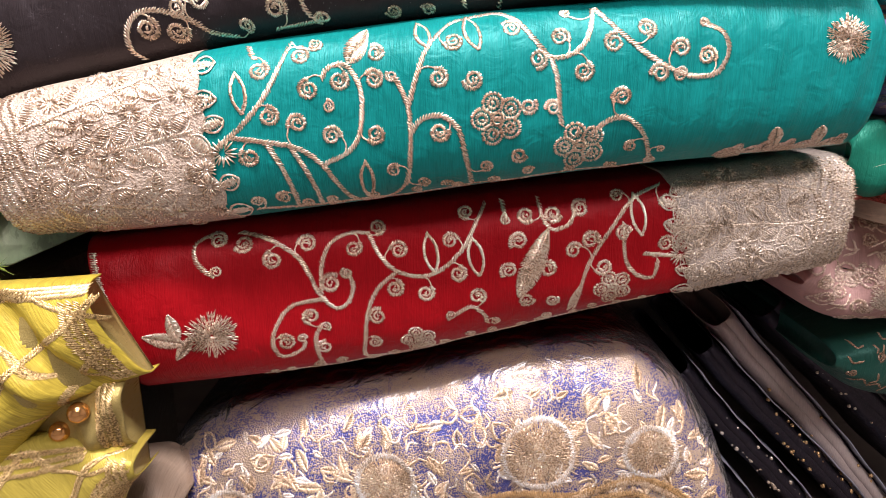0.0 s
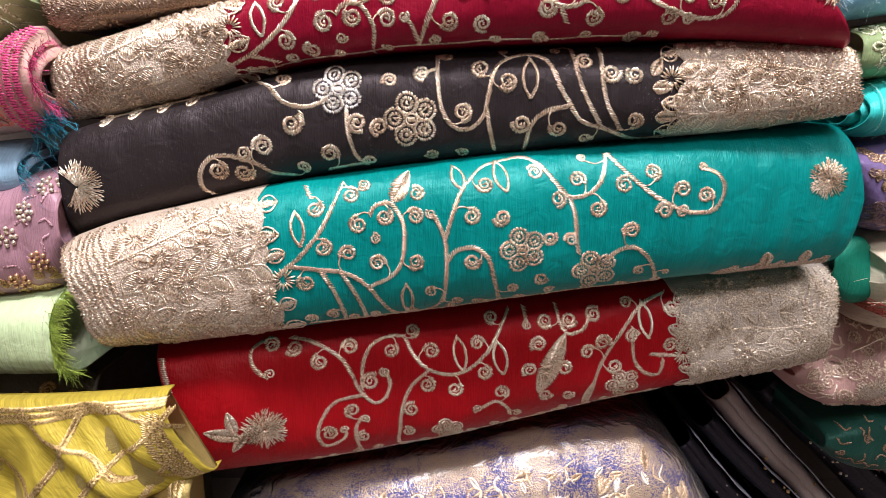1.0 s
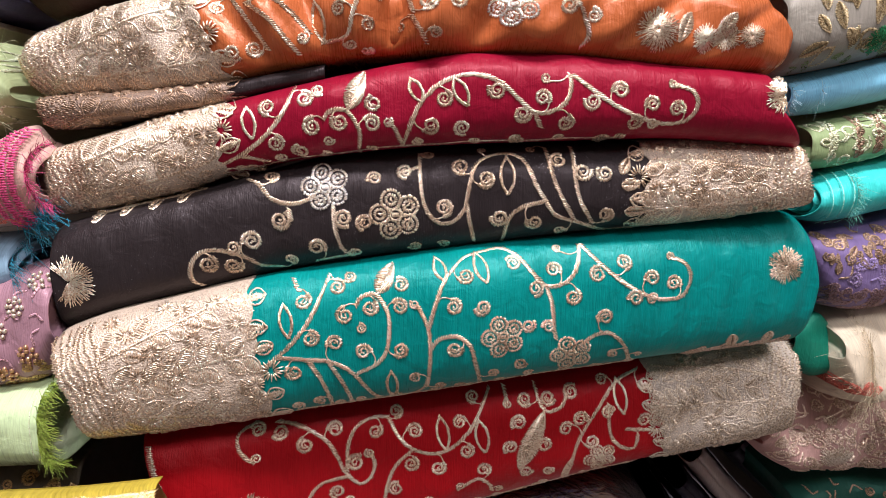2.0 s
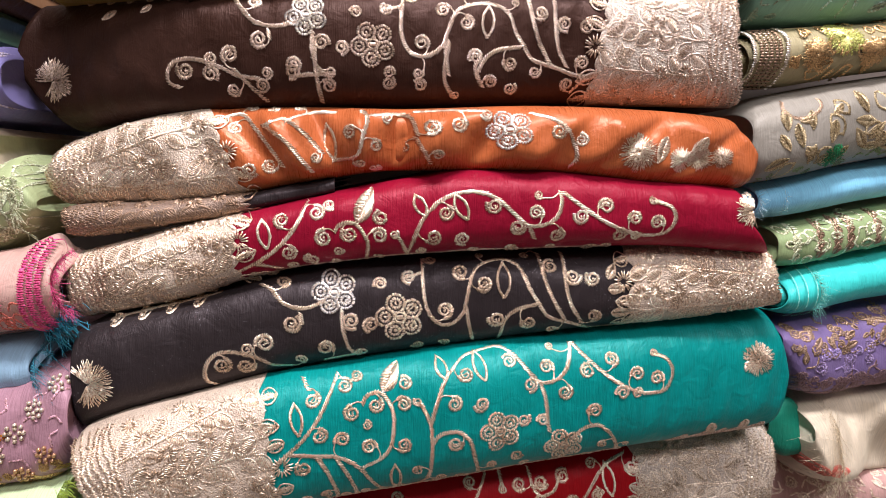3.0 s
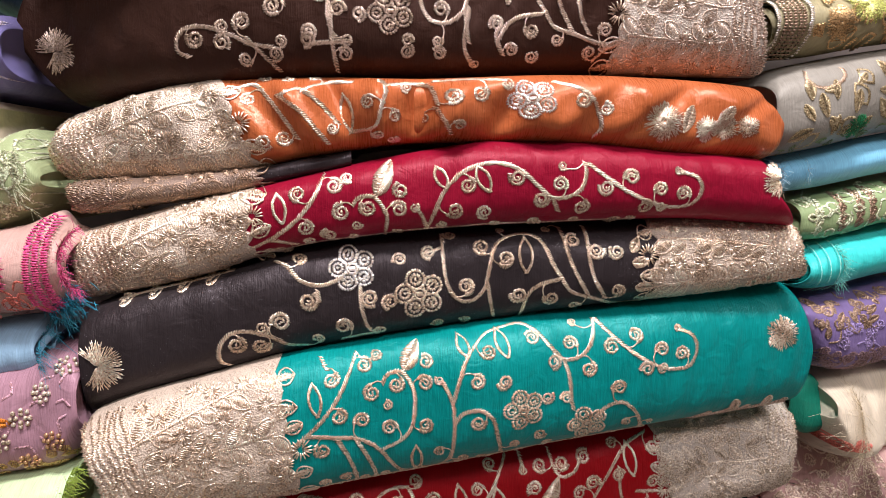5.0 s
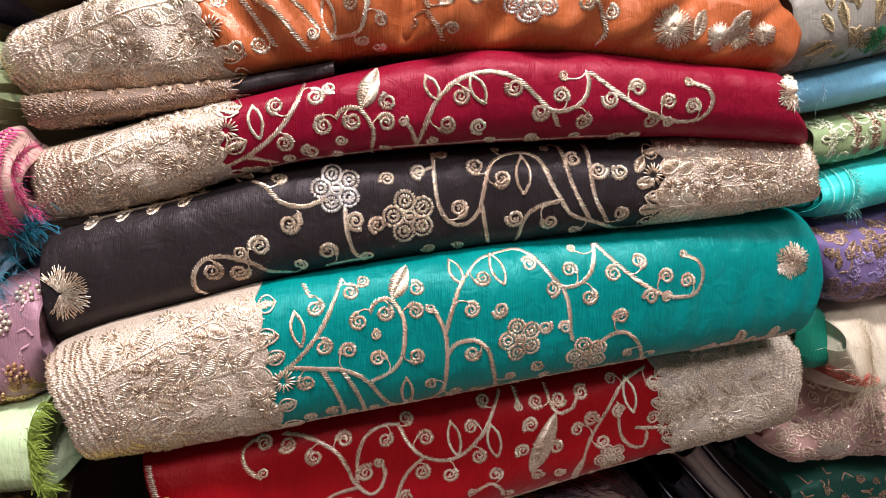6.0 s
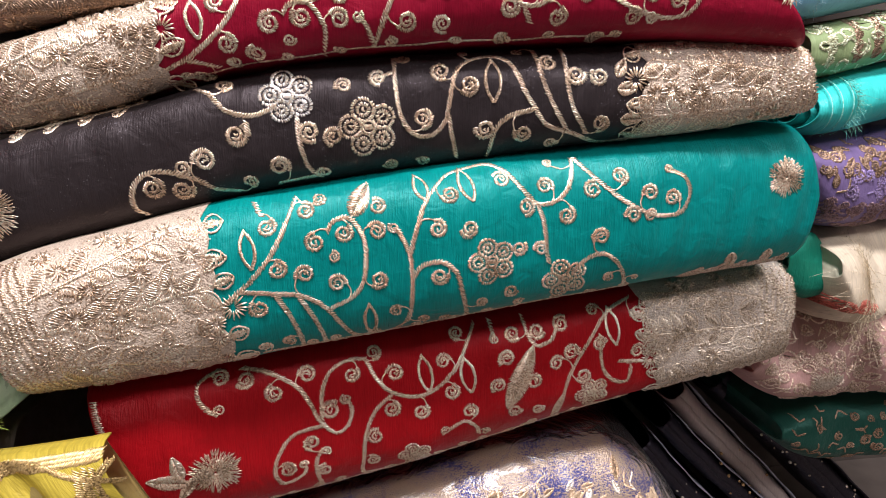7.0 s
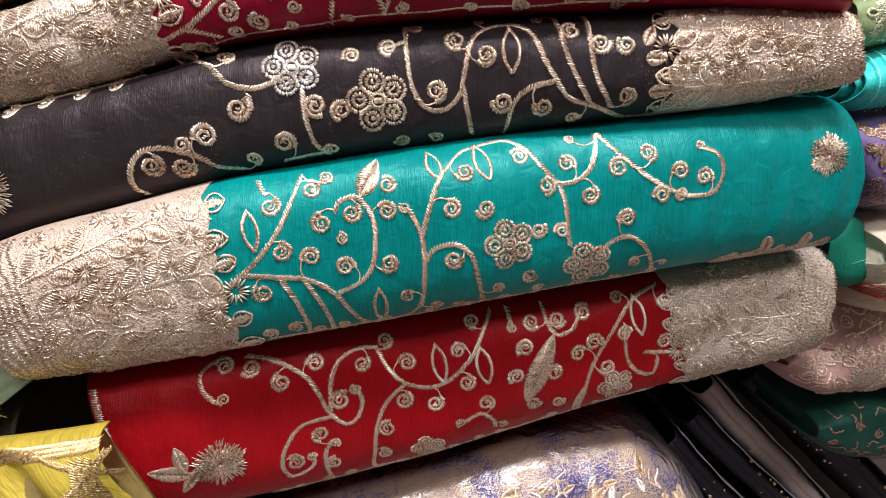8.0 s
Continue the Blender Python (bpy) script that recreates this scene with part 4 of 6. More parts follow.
def fan(cl, x, z, r, mat, parent, a0=0.0, a1=2 * np.pi, lobes=6):
    """A burst of fine threads that spread from a dense heart to a frayed rim."""
    s = sq(cl, x, z)
    st = []
    n = max(24, int(abs(a1 - a0) * r / 0.00085))
    for j in range(n):
        a = a0 + (a1 - a0) * (j + 0.5) / n + RNG.normal(0, 0.025)
        far = r * (0.86 + 0.14 * abs(np.sin(a * lobes / 2))) * RNG.uniform(0.86, 1.08)
        near = r * (0.06, 0.34, 0.2, 0.42)[j % 4]
        bend = RNG.normal(0, 0.05)
        for k in (0, 1, 2) if j % 2 else (2, 1, 0):
            t0, t1 = near + (far - near) * k / 3, near + (far - near) * (k + 1) / 3
            m, aa = (t0 + t1) / 2, a + bend * (k - 0.5)
            st.append((x + m * np.cos(aa), z + s * m * np.sin(aa), aa + bend, (t1 - t0) * 1.2, 0.00068 - 0.0001 * k, 0.0013 - 0.00025 * k))
    return stitch_mesh("fan_spray", cl, st, mat, parent)


def path_points(pts, step):
    pts = np.asarray(pts, float)
    p = np.vstack([2 * pts[0] - pts[1], pts, 2 * pts[-1] - pts[-2]])
    out = []
    for i in range(1, len(p) - 2):
        t = np.linspace(0, 1, 16, endpoint=False)[:, None]
        out.append(0.5 * (2 * p[i] + (p[i + 1] - p[i - 1]) * t + (2 * p[i - 1] - 5 * p[i] + 4 * p[i + 1] - p[i + 2]) * t**2 + (3 * p[i] - p[i - 1] - 3 * p[i + 1] + p[i + 2]) * t**3))
    c = np.vstack(out + [pts[-1:]])
    d = np.concatenate([[0], np.cumsum(np.linalg.norm(np.diff(c, axis=0), axis=1))])
    q = np.arange(0, d[-1], step)
    x, z = np.interp(q, d, c[:, 0]), np.interp(q, d, c[:, 1])
    a = np.arctan2(np.gradient(z), np.gradient(x)) if len(q) > 1 else np.zeros(len(q))
    return x, z, a


def cord_stitches(pts, w=0.0042, thick=0.00112, slant=0.78, step=0.00182):
    x, z, a = path_points(pts, step)
    k = len(x)
    j = RNG.normal(0, 1, (3, k))
    return [(x[i], z[i], a[i] + slant + 0.08 * j[0, i], w * 1.3 * (1 + 0.1 * j[1, i]), thick * 1.0, thick * 0.75 * (1 + 0.2 * j[2, i])) for i in range(k)]


def vine(cl, pts, mat, parent, w=0.0042):
    return stitch_mesh("vine_cord", cl, cord_stitches(pts, w), mat, parent)


def leaf_curves(x, z, x2, z2, w):
    a, b = np.array((x, z)), np.array((x2, z2))
    n = np.array((-(b - a)[1], (b - a)[0]))
    n = n / (np.linalg.norm(n) + 1e-9) * w / 2
    return [[a, a * 0.75 + b * 0.25 + k * n * 0.8, (a + b) / 2 + k * n, a * 0.25 + b * 0.75 + k * n * 0.75, b] for k in (-1, 1)]


def leaf_stitches(x, z, x2, z2, w):
    st = []
    for k, c in zip((1, -1), leaf_curves(x, z, x2, z2, w)):
        st += cord_stitches(c, 0.0029, 0.0012, 0.7 * k, 0.0015)
    return st


def satin_stitches(x, z, x2, z2, w, tw=0.0012):
    """A leaf filled with slanted satin stitches either side of its vein."""
    a, b = np.array((x, z)), np.array((x2, z2))
    ln = np.linalg.norm(b - a) + 1e-9
    d = (b - a) / ln
    n = np.array((-d[1], d[0]))
    ang = np.arctan2(d[1], d[0])
    st = []
    k = max(3, int(ln / (tw * 0.95)))
    for i in range(k):
        t = (i + 0.5) / k
        hw = w / 2 * np.sin(np.pi * t) ** 0.7
        for s in (-1, 1):
            p = a + d * ln * t + n * s * hw * 0.5
            st.append((p[0], p[1], ang + s * 1.0 + RNG.normal(0, 0.08), max(hw * 1.3, 0.0012), tw, 0.0009 * RNG.uniform(0.6, 1.4)))
    return st


def ladder_leaf(x, z, x2, z2, w):
    """A leaf with a corded outline and open rungs across it."""
    a, b = np.array((x, z)), np.array((x2, z2))
    ln = np.linalg.norm(b - a) + 1e-9
    d = (b - a) / ln
    n = np.array((-d[1], d[0]))
    ang = np.arctan2(d[1], d[0])
    st = []
    for k, c in zip((1, -1), leaf_curves(x, z, x2, z2, w)):
        st += cord_stitches(c, 0.0021, 0.00095, 0.5 * k, 0.0013)
    m = max(3, int(ln * 0.72 / 0.0014))
    for i in range(m):
        t = 0.16 + 0.68 * (i + 0.5) / m
        hw = w * np.sin(np.pi * t) ** 0.7
        p = a + d * ln * t + n * RNG.normal(0, 0.0003)
        st.append((p[0], p[1], ang + np.pi / 2 + 0.2 + RNG.normal(0, 0.07), hw * 0.8, 0.0009, 0.0009 * RNG.uniform(0.6, 1.5)))
    return st


def star_stitches(cl, x, z, r, n=13):
    s = sq(cl, x, z)
    st = []
    for j in range(n):
        a = 2 * np.pi * j / n + RNG.normal(0, 0.06)
        ln = r * RNG.uniform(0.62, 0.95)
        st.append((x + 0.58 * r * np.cos(a), z + s * 0.58 * r * np.sin(a), a, ln, 0.00105, 0.0014))
    return st


def lace(cl, thing, edge, right, ground, mat, seed=0, leaf=0.0175):
    """Worked border at one end: a net ground with scalloped inner edge, branching stems with ladder leaves, stars and a ribbed selvedge."""
    rng = np.random.RandomState(seed)
    end = cl.ends[1][1] if right else cl.ends[0][1]
    sgn = 1 if right else -1
    nu, nv = 40, 40
    vs = np.linspace(-0.985, 0.985, nv)

    def inner(v):
        t = (1 - v) / 2
        return edge[0] * (1 - t) + edge[1] * t - sgn * 0.005 * np.abs(np.sin(7.5 * v + seed))
    grid = []
    for i in range(nu):
        for v in vs:
            x = inner(v) + (cl.end(v, right) - sgn * 0.001 - inner(v)) * i / (nu - 1)
            c, h = cl.mid(np.array([x]))
            grid.append((x, c[0] + v * h[0]))
    g = cl.lay(np.array(grid), np.full(len(grid), 0.0009)).reshape(nu, nv, 3)
    g2 = cl.lay(np.array(grid), np.full(len(grid), 0.0002)).reshape(nu, nv, 3)
    # the ground goes on over the top fold towards the back
    over = []
    for q in g[:, -1]:
        c, h = cl.mid(q[:1])
        f = cl.front(q[:1])[0] + cl.b
        over.append([(q[0], f, c[0] + h[0] + 0.0009), (q[0], f + 0.05, c[0] + h[0] + 0.0009)])
    over = np.array(over)
    g = np.concatenate([g, over], 1)
    g2 = np.concatenate([g2, over - np.array((0, 0, 0.0007))], 1)
    if not right:
        g, g2 = g[::-1], g2[::-1]
    border = sheet("lace_border", g, g2, ground, thing, "worked metallic lace border with leaf sprays")

    def at(s, v):
        x = inner(v) + (cl.end(v, right) - inner(v)) * s
        c, h = cl.mid(np.array([x]))
        return np.array((x, c[0] + v * h[0]))
    h = cl.mid(np.array([(edge[0] + end) / 2]))[1][0]
    width = abs(end - edge[0])
    rim = 1 - min(0.2, 0.028 / width)
    # knitted selvedge at the outer end: level stitches in staggered columns that wave a little
    st = []
    cols = max(4, int(width * (1 - rim) / 0.0030))
    for ci, col_s in enumerate(np.linspace(rim, 0.995, cols)):
        n = int(2 * h * 1.12 / 0.00125)
        for j in range(n):
            v = -0.96 + 1.92 * (j + 0.5 * (ci % 2) + 0.3) / n
            p = at(col_s + 0.01 * np.sin(9 * v + ci), min(v, 0.96))
            st.append((p[0] + rng.normal(0, 0.0005), p[1], 0.3 * np.sin(14 * v + 0.9 * ci) + rng.normal(0, 0.12), rng.uniform(0.0030, 0.0046), 0.00105, rng.uniform(0.0005, 0.0012)))
    tagged(stitch_mesh("selvedge", cl, st, mat, border, 0.0009, join=0.004), kind="stuff")
    # stems that branch in from the outer end, with leaves in pairs along them
    centres = []

    def free(p, q, gap):
        m = (p + q) / 2
        if any(np.hypot(m[0] - o[0], (m[1] - o[1]) * 1.12) < gap for o in centres):
            return False
        centres.append(m)
        return True

    def way(p, a, ln):
        return p + np.array((math.cos(a), math.sin(a) * sq(cl, *p))) * ln
    for v0 in np.arange(-0.62, 0.80, 0.031 / h):
        v1 = np.clip(v0 * 1.25 + rng.uniform(-0.12, 0.42), -0.86, 0.88)
        pts = np.array([at(rim - 0.02, v0 * 0.7), at(0.66, v0 * 0.85), at(0.38, (v0 * 0.9 + v1) / 2), at(0.06, v1)])
        stitch_mesh("stem", cl, cord_stitches(pts, 0.0031, 0.0012, 0.6, 0.0016), mat, border, 0.001)
        x, z, a = path_points(pts, leaf * 0.62)
        for i in range(len(x)):
            for side_of in (-1, 1):
                p = np.array((x[i], z[i]))
                ang = a[i] + side_of * rng.uniform(0.6, 1.0)
                p = way(p, ang, 0.0022)
                q = way(p, ang, leaf * rng.uniform(0.8, 1.12))
                c, hh = cl.mid(np.array([q[0]]))
                if abs(q[1] - c[0]) < 0.93 * hh[0] and free(p, q, leaf * 0.60):
                    stitch_mesh("lace_leaf", cl, ladder_leaf(*p, *q, leaf * rng.uniform(0.52, 0.64)), mat, border, 0.001)
    for _ in range(240):
        s, v = rng.uniform(0.03, rim - 0.03), rng.uniform(-0.92, 0.92)
        p = at(s, v)
        if free(p, p, leaf * 0.56):
            if rng.rand() < 0.6:
                stitch_mesh("lace_star", cl, star_stitches(cl, p[0], p[1], leaf * 0.42), mat, border, 0.0011)
            else:
                stitch_mesh("lace_leaf", cl, ladder_leaf(*p, *way(p, rng.uniform(0, 6.3), leaf * 0.75), leaf * 0.42), mat, border, 0.001)
    # couching that fills the ground between the leaves
    st = []
    for _ in range(int(width * h * 2 / 9e-6)):
        p = at(rng.uniform(0.0, rim), rng.uniform(-0.96, 0.96))
        st.append((p[0], p[1], rng.uniform(0, 3.1), rng.uniform(0.0014, 0.0036), 0.0007, rng.uniform(0.0002, 0.0006)))
    tagged(stitch_mesh("couching", cl, st, mat, border, 0.0009, join=0.004), kind="stuff")
    # petals and stars that reach out over the plain cloth
    for k, v in enumerate(np.arange(-0.86, 0.9, 0.0165 / h)):
        p = at(0.012, v)
        q = way(p, (np.pi if right else 0) + rng.uniform(-0.5, 0.5), rng.uniform(0.013, 0.018))
        if k % 4 == 2:
            stitch_mesh("scallop", cl, star_stitches(cl, *((p + q) / 2), 0.0095, 17), mat, border, 0.0007)
        else:
            stitch_mesh("scallop", cl, ladder_leaf(*p, *q, 0.0098) + satin_stitches(*p, *(p * 0.25 + q * 0.75), 0.005, 0.0010), mat, border, 0.0007)
    st = []
    for v in np.linspace(-0.93, 0.93, int(2 * h / 0.0011)):
        p = at(0.995, v)
        st.append((p[0] + sgn * rng.uniform(0, 0.0012), p[1], rng.normal(0, 0.3), rng.uniform(0.003, 0.007), 0.0008, 0.0008))
    tagged(stitch_mesh("cut_edge", cl, st, mat, border, 0.0006, join=0.004), kind="stuff")
    return border


def embroider(cl, thing, key, mat, bright=None):
    stalks = np.concatenate([np.stack(path_points(np.array(row) / 1000, 0.002)[:2], 1) for row in VINES[key]])
    for i, (x, z, r) in enumerate(FLOWERS[key]):
        flower(cl, x / 1000, z / 1000, r / 1000, bright if bright and i == 0 else mat, thing)
    for x, z, r in ROSETTES[key]:
        rosette(cl, x / 1000, z / 1000, r / 1000, mat, thing, stalks)
    for x, z, r in FANS[key]:
        if key == "crimson":
            fan(cl, x / 1000, z / 1000, r / 1000, mat, thing, 1.3, 4.9)
        elif key == "black":
            fan(cl, x / 1000 - 0.005, z / 1000, r / 1000 * 1.1, mat, thing, -2.1, 2.4)
        elif key == "brown":
            fan(cl, x / 1000 - 0.003, z / 1000, r / 1000, mat, thing, -2.2, 3.3)
        else:
            fan(cl, x / 1000, z / 1000, r / 1000, mat, thing)
    for row in LEAVES[key]:
        stitch_mesh("leaf_outline", cl, leaf_stitches(*(a / 1000 for a in row)), mat, thing)
    for row in SOLID_LEAVES[key]:
        stitch_mesh("satin_leaf", cl, satin_stitches(*(a / 1000 for a in row), tw=0.0011), mat, thing)
    for row in VINES[key]:
        vine(cl, np.array(row) / 1000, mat, thing)


def hem_chain(cl, thing, x0, x1, v, mat, step=0.019, r=0.0048, seed=0):
    """A thin vine along the lower fold with small curls set on it."""
    rng = np.random.RandomState(seed)
    pts = [spot(cl, x, v + 0.015 * math.sin(95 * x)) for x in np.linspace(x0, x1, max(4, int((x1 - x0) / 0.02)))]
    stitch_mesh("hem_vine", cl, cord_stitches(pts, 0.0024, 0.001, 0.6, 0.0015), mat, thing)
    for x in np.arange(x0 + 0.004, x1, step):
        rosette(cl, *spot(cl, x + rng.normal(0, 0.003), v + rng.uniform(0.02, 0.1)), r * rng.uniform(0.8, 1.15), mat, thing)


def pointed_braid(cl, thing, x0, x1, v, mat, down, size=0.012):
    """A narrow braid along an edge with worked points that stand off it."""
    n = max(2, int(abs(x1 - x0) / (size * 1.25)))
    stitch_mesh("braid", cl, cord_stitches([spot(cl, x, v) for x in np.linspace(x0, x1, 6)], 0.0036, 0.0011, 0.9, 0.0014), mat, thing)
    for k in range(n):
        x = x0 + (x1 - x0) * (k + 0.5) / n
        p = np.array(spot(cl, x, v))
        q = p + np.array((-size * 0.6 if down else size * 0.55, (-1 if down else 1) * size * sq(cl, *p)))
        stitch_mesh("worked_point", cl, satin_stitches(*p, *q, size * 0.62, 0.001) + satin_stitches(*(p + np.array((-size * 0.7, 0))), *(p * 0.5 + q * 0.5), size * 0.5, 0.001), mat, thing)


def threads(name, starts, ways, length, material, parent, width=0.00025, seed=0, droop=0.3):
    """Loose frayed ends: thin bent three-sided strands."""
    rng = np.random.RandomState(seed)
    verts, faces = [], []
    for p, d in zip(starts, ways):
        p, d = np.array(p, float), np.array(d, float)
        d /= np.linalg.norm(d)
        ln = length * rng.uniform(0.5, 1.2)
        bend = rng.normal(0, 0.35, 3) + np.array((0, 0, -droop))
        base = len(verts)
        for k in range(6):
            t = k / 5
            c = p + d * ln * t + bend * ln * t * t * 0.6
            w = width * (1 - 0.6 * t)
            for j in range(3):
                a = 2.1 * j
                verts.append(c + np.array((w * math.cos(a) * 0.6, w * math.sin(a), w * math.cos(a))))
        for k in range(5):
            for j in range(3):
                a, b = base + 3 * k + j, base + 3 * k + (j + 1) % 3
                faces.append((a, b, b + 3, a + 3))
    return mesh_part(name, np.array(verts), faces, material, parent)


def end_rim(cl, x, n, seed=0, spread=1.0):
    """Points round the front of a piece at x."""
    rng = np.random.RandomState(seed)
    c, h = cl.mid(np.array([x]))
    v = rng.uniform(-0.95, 0.95, n) * spread
    z = c[0] + v * h[0]
    return cl.lay(np.stack([np.full(n, x), z], 1), np.full(n, 0.0003))


def spot(cl, x, v):
    """The point of the front at x, v of the half height above its middle line."""
    c, h = cl.mid(np.array([x]))
    return x, c[0] + v * h[0]


def scatter(cl, thing, xr, vr, n, kinds, mat, size, seed, name="motif", each=True):
    """Worked motifs spread over part of a front on a jittered grid."""
    rng = np.random.RandomState(seed)
    h = cl.mid(np.array([sum(xr) / 2]))[1][0]
    w, t = abs(xr[1] - xr[0]), abs(vr[1] - vr[0]) * h
    cell = math.sqrt(w * t / n)
    nu, nv = max(1, round(w / cell)), max(1, round(t / cell))
    bag = []
    for i in range(nu):
        for j in range(nv):
            x = xr[0] + (xr[1] - xr[0]) * (i + 0.5 + rng.uniform(-0.33, 0.33)) / nu
            v = vr[0] + (vr[1] - vr[0]) * (j + 0.5 + rng.uniform(-0.33, 0.33)) / nv
            p = np.array(spot(cl, x, v))
            a, ln = rng.uniform(0, 6.3), size * rng.uniform(0.75, 1.25)
            q = p + np.array((math.cos(a), math.sin(a) * sq(cl, *p))) * ln
            k = kinds[rng.randint(len(kinds))]
            if k == "leaf":
                st = satin_stitches(*p, *q, ln * 0.5)
            elif k == "outline":
                st = leaf_stitches(*p, *q, ln * 0.6)
            elif k == "ring":
                st = spiral_stitches(p[0], p[1], sq(cl, *p), ln * 0.5, start=a)
            else:
                m = (p + q) / 2 + np.array((-math.sin(a), math.cos(a))) * ln * 0.3
                st = cord_stitches([p, m, q], 0.0024, 0.0011, 0.6, 0.001)
            bag.append(st)
    if each:
        for st in bag:
            stitch_mesh(name, cl, st, mat, thing)
    else:
        stitch_mesh(name, cl, [r for st in bag for r in st], mat, thing)


def column(cl, thing, x, mat, w=0.006, step=0.0013, name="stitched_band", v=0.95, slant=0.0):
    """A band of level stitches down the front at x."""
    c, h = cl.mid(np.array([x]))
    st = [(x + RNG.normal(0, 0.0003), z, slant + RNG.normal(0, 0.1), w, step * 0.95, 0.001) for z in np.arange(c[0] - v * h[0], c[0] + v * h[0], step)]
    return tagged(stitch_mesh(name, cl, st, mat, thing), kind="stuff")


def ball_mesh(name, centers, radii, material, parent, label="", seg=10):
    u = np.linspace(0, 2 * np.pi, seg, endpoint=False)
    w = np.linspace(0, np.pi, seg // 2 + 1)
    unit = np.array([(math.sin(b) * math.cos(a), math.sin(b) * math.sin(a), math.cos(b)) for b in w for a in u])
    faces1 = [(i * seg + j, (i + 1) * seg + j, (i + 1) * seg + (j + 1) % seg, i * seg + (j + 1) % seg) for i in range(seg // 2) for j in range(seg)]
    v, f = [], []
    for c, r in zip(centers, radii):
        b = len(v) * len(unit)
        v.append(np.asarray(c) + unit * r)
        f += [tuple(k + b for k in q) for q in faces1]
    return mesh_part(name, np.concatenate(v), f, material, parent, label)


def fray(cl, thing, x, n, ln, mat, out, seed, width=0.00022, droop=0.3, spread=1.0):
    rng = np.random.RandomState(seed)
    p = end_rim(cl, x, n, seed, spread)
    d = [(out * rng.uniform(0.3, 1), -rng.uniform(0.0, 0.7), rng.normal(0, 0.5)) for _ in range(n)]
    return threads("frayed_threads", p, d, ln, mat, thing, width, seed, droop)


# ---- the middle stack ----
TEAL = silk("teal_silk", (0.0, 0.215, 0.20), 0.42, spec=0.45, spread=0.32, sheen=0.12)
CRIMSON = silk("crimson_silk", (0.25, 0.005, 0.024), 0.45)
BLACK = silk("black_silk", (0.022, 0.017, 0.018), 0.5, sheen=0.08, lint=0.16, spec=0.3)
BROWN = silk("dark_brown_silk", (0.030, 0.013, 0.009), 0.5, sheen=0.04, spec=0.25)
RED = silk("red_silk", (0.33, 0.004, 0.008), 0.5, sheen=0.12)
ORANGE = silk("burnt_orange_satin", (0.44, 0.115, 0.038), 0.34, sheen=0.1, bump=0.15, spec=0.6)
STACK = "embroidered fabrics in the middle stack"

cl = Cloth("brown", 1, 0.0011)
thing = folded(cl, "folded_fabric", BROWN, "dark brown silk embroidered with silver curling vines, lying on orange fabric", group=STACK)
embroider(cl, thing, "brown", ROSE, PALE)
pointed_braid(cl, thing, -0.292, -0.205, 0.975, ROSE, True)
lace(cl, thing, LACE_EDGE["brown"], True, LACE_GREY, ROSE, 1)

PLEATS = [(-0.15, -0.9, 0.01, 0.0068), (-0.125, -0.7, 0.007, -0.0068), (-0.095, -0.5, 0.009, 0.0102), (-0.07, -0.2, 0.008, -0.0085), (-0.045, 0.1, 0.007, 0.0102), (-0.022, 0.3, 0.01, -0.0068), (0.015, 0.6, 0.011, 0.0068), (0.065, 0.9, 0.01, -0.0051), (0.12, 1.4, 0.01, 0.0051), (0.19, 1.6, 0.009, 0.0043)]
cl = Cloth("orange", 2, 0.0028, 0.0018, creases=PLEATS)
thing = folded(cl, "folded_fabric", ORANGE, "crumpled burnt orange satin with champagne vine embroidery and lace end", group=STACK)
embroider(cl, thing, "orange", GOLD, PALE)
lace(cl, thing, LACE_EDGE["orange"], False, LACE_PINK, GOLD, 2)

cl = Cloth("bronze", 3, 0.0008)
thing = folded(cl, "folded_fabric", BLACK, "thin dark fabric with bronze lace end between orange and crimson pieces", group=STACK, layers=1)
lace(cl, thing, (-0.17, -0.16), False, LACE_BRONZE, BRONZE, 3)

cl = Cloth("crimson", 4, 0.0012)
thing = folded(cl, "folded_fabric", CRIMSON, "crimson silk embroidered with champagne curling vines and grey lace end", group=STACK)
embroider(cl, thing, "crimson", GOLD)
hem_chain(cl, thing, -0.165, 0.12, -0.93, GOLD, 0.034, seed=3)
lace(cl, thing, LACE_EDGE["crimson"], False, LACE_PINK, GOLD, 4)

cl = Cloth("black", 5, 0.0011)
thing = folded(cl, "folded_fabric", BLACK, "black silk with metallic flowers, one paled by a painted highlight, curling vines, champagne lace end", group=STACK)
# The upper flower's highlight is put into its paler thread.
embroider(cl, thing, "black", GOLD, PALE)
pointed_braid(cl, thing, -0.268, -0.185, 0.975, GOLD, True, 0.014)
lace(cl, thing, LACE_EDGE["black"], True, LACE_PINK, GOLD, 5)

cl = Cloth("teal", 6, 0.0012)
thing = folded(cl, "folded_fabric", TEAL, "teal silk embroidered with gold flowers and vines, champagne lace end", group=STACK)
embroider(cl, thing, "teal", GOLD)
hem_chain(cl, thing, -0.075, 0.14, -0.94, GOLD, 0.026, seed=2)
pointed_braid(cl, thing, 0.182, 0.272, -0.93, ROSE, False, 0.014)
lace(cl, thing, LACE_EDGE["teal"], False, LACE_PINK, GOLD, 6)

cl = Cloth("red", 7, 0.0012)
thing = folded(cl, "folded_fabric", RED, "bright red silk embroidered with tarnished gold vines, silver lace end", group=STACK)
embroider(cl, thing, "red", GOLD)
hem_chain(cl, thing, -0.135, 0.165, -0.93, GOLD, seed=1)
edge = [spot(cl, float(cl.end(np.array(v), False)) + 0.0035, v) for v in np.linspace(-0.2, 0.85, 8)]
stitch_mesh("edge_braid", cl, cord_stitches(edge, 0.0045, 0.001, 1.2, 0.0014), GREY_GOLD, thing)
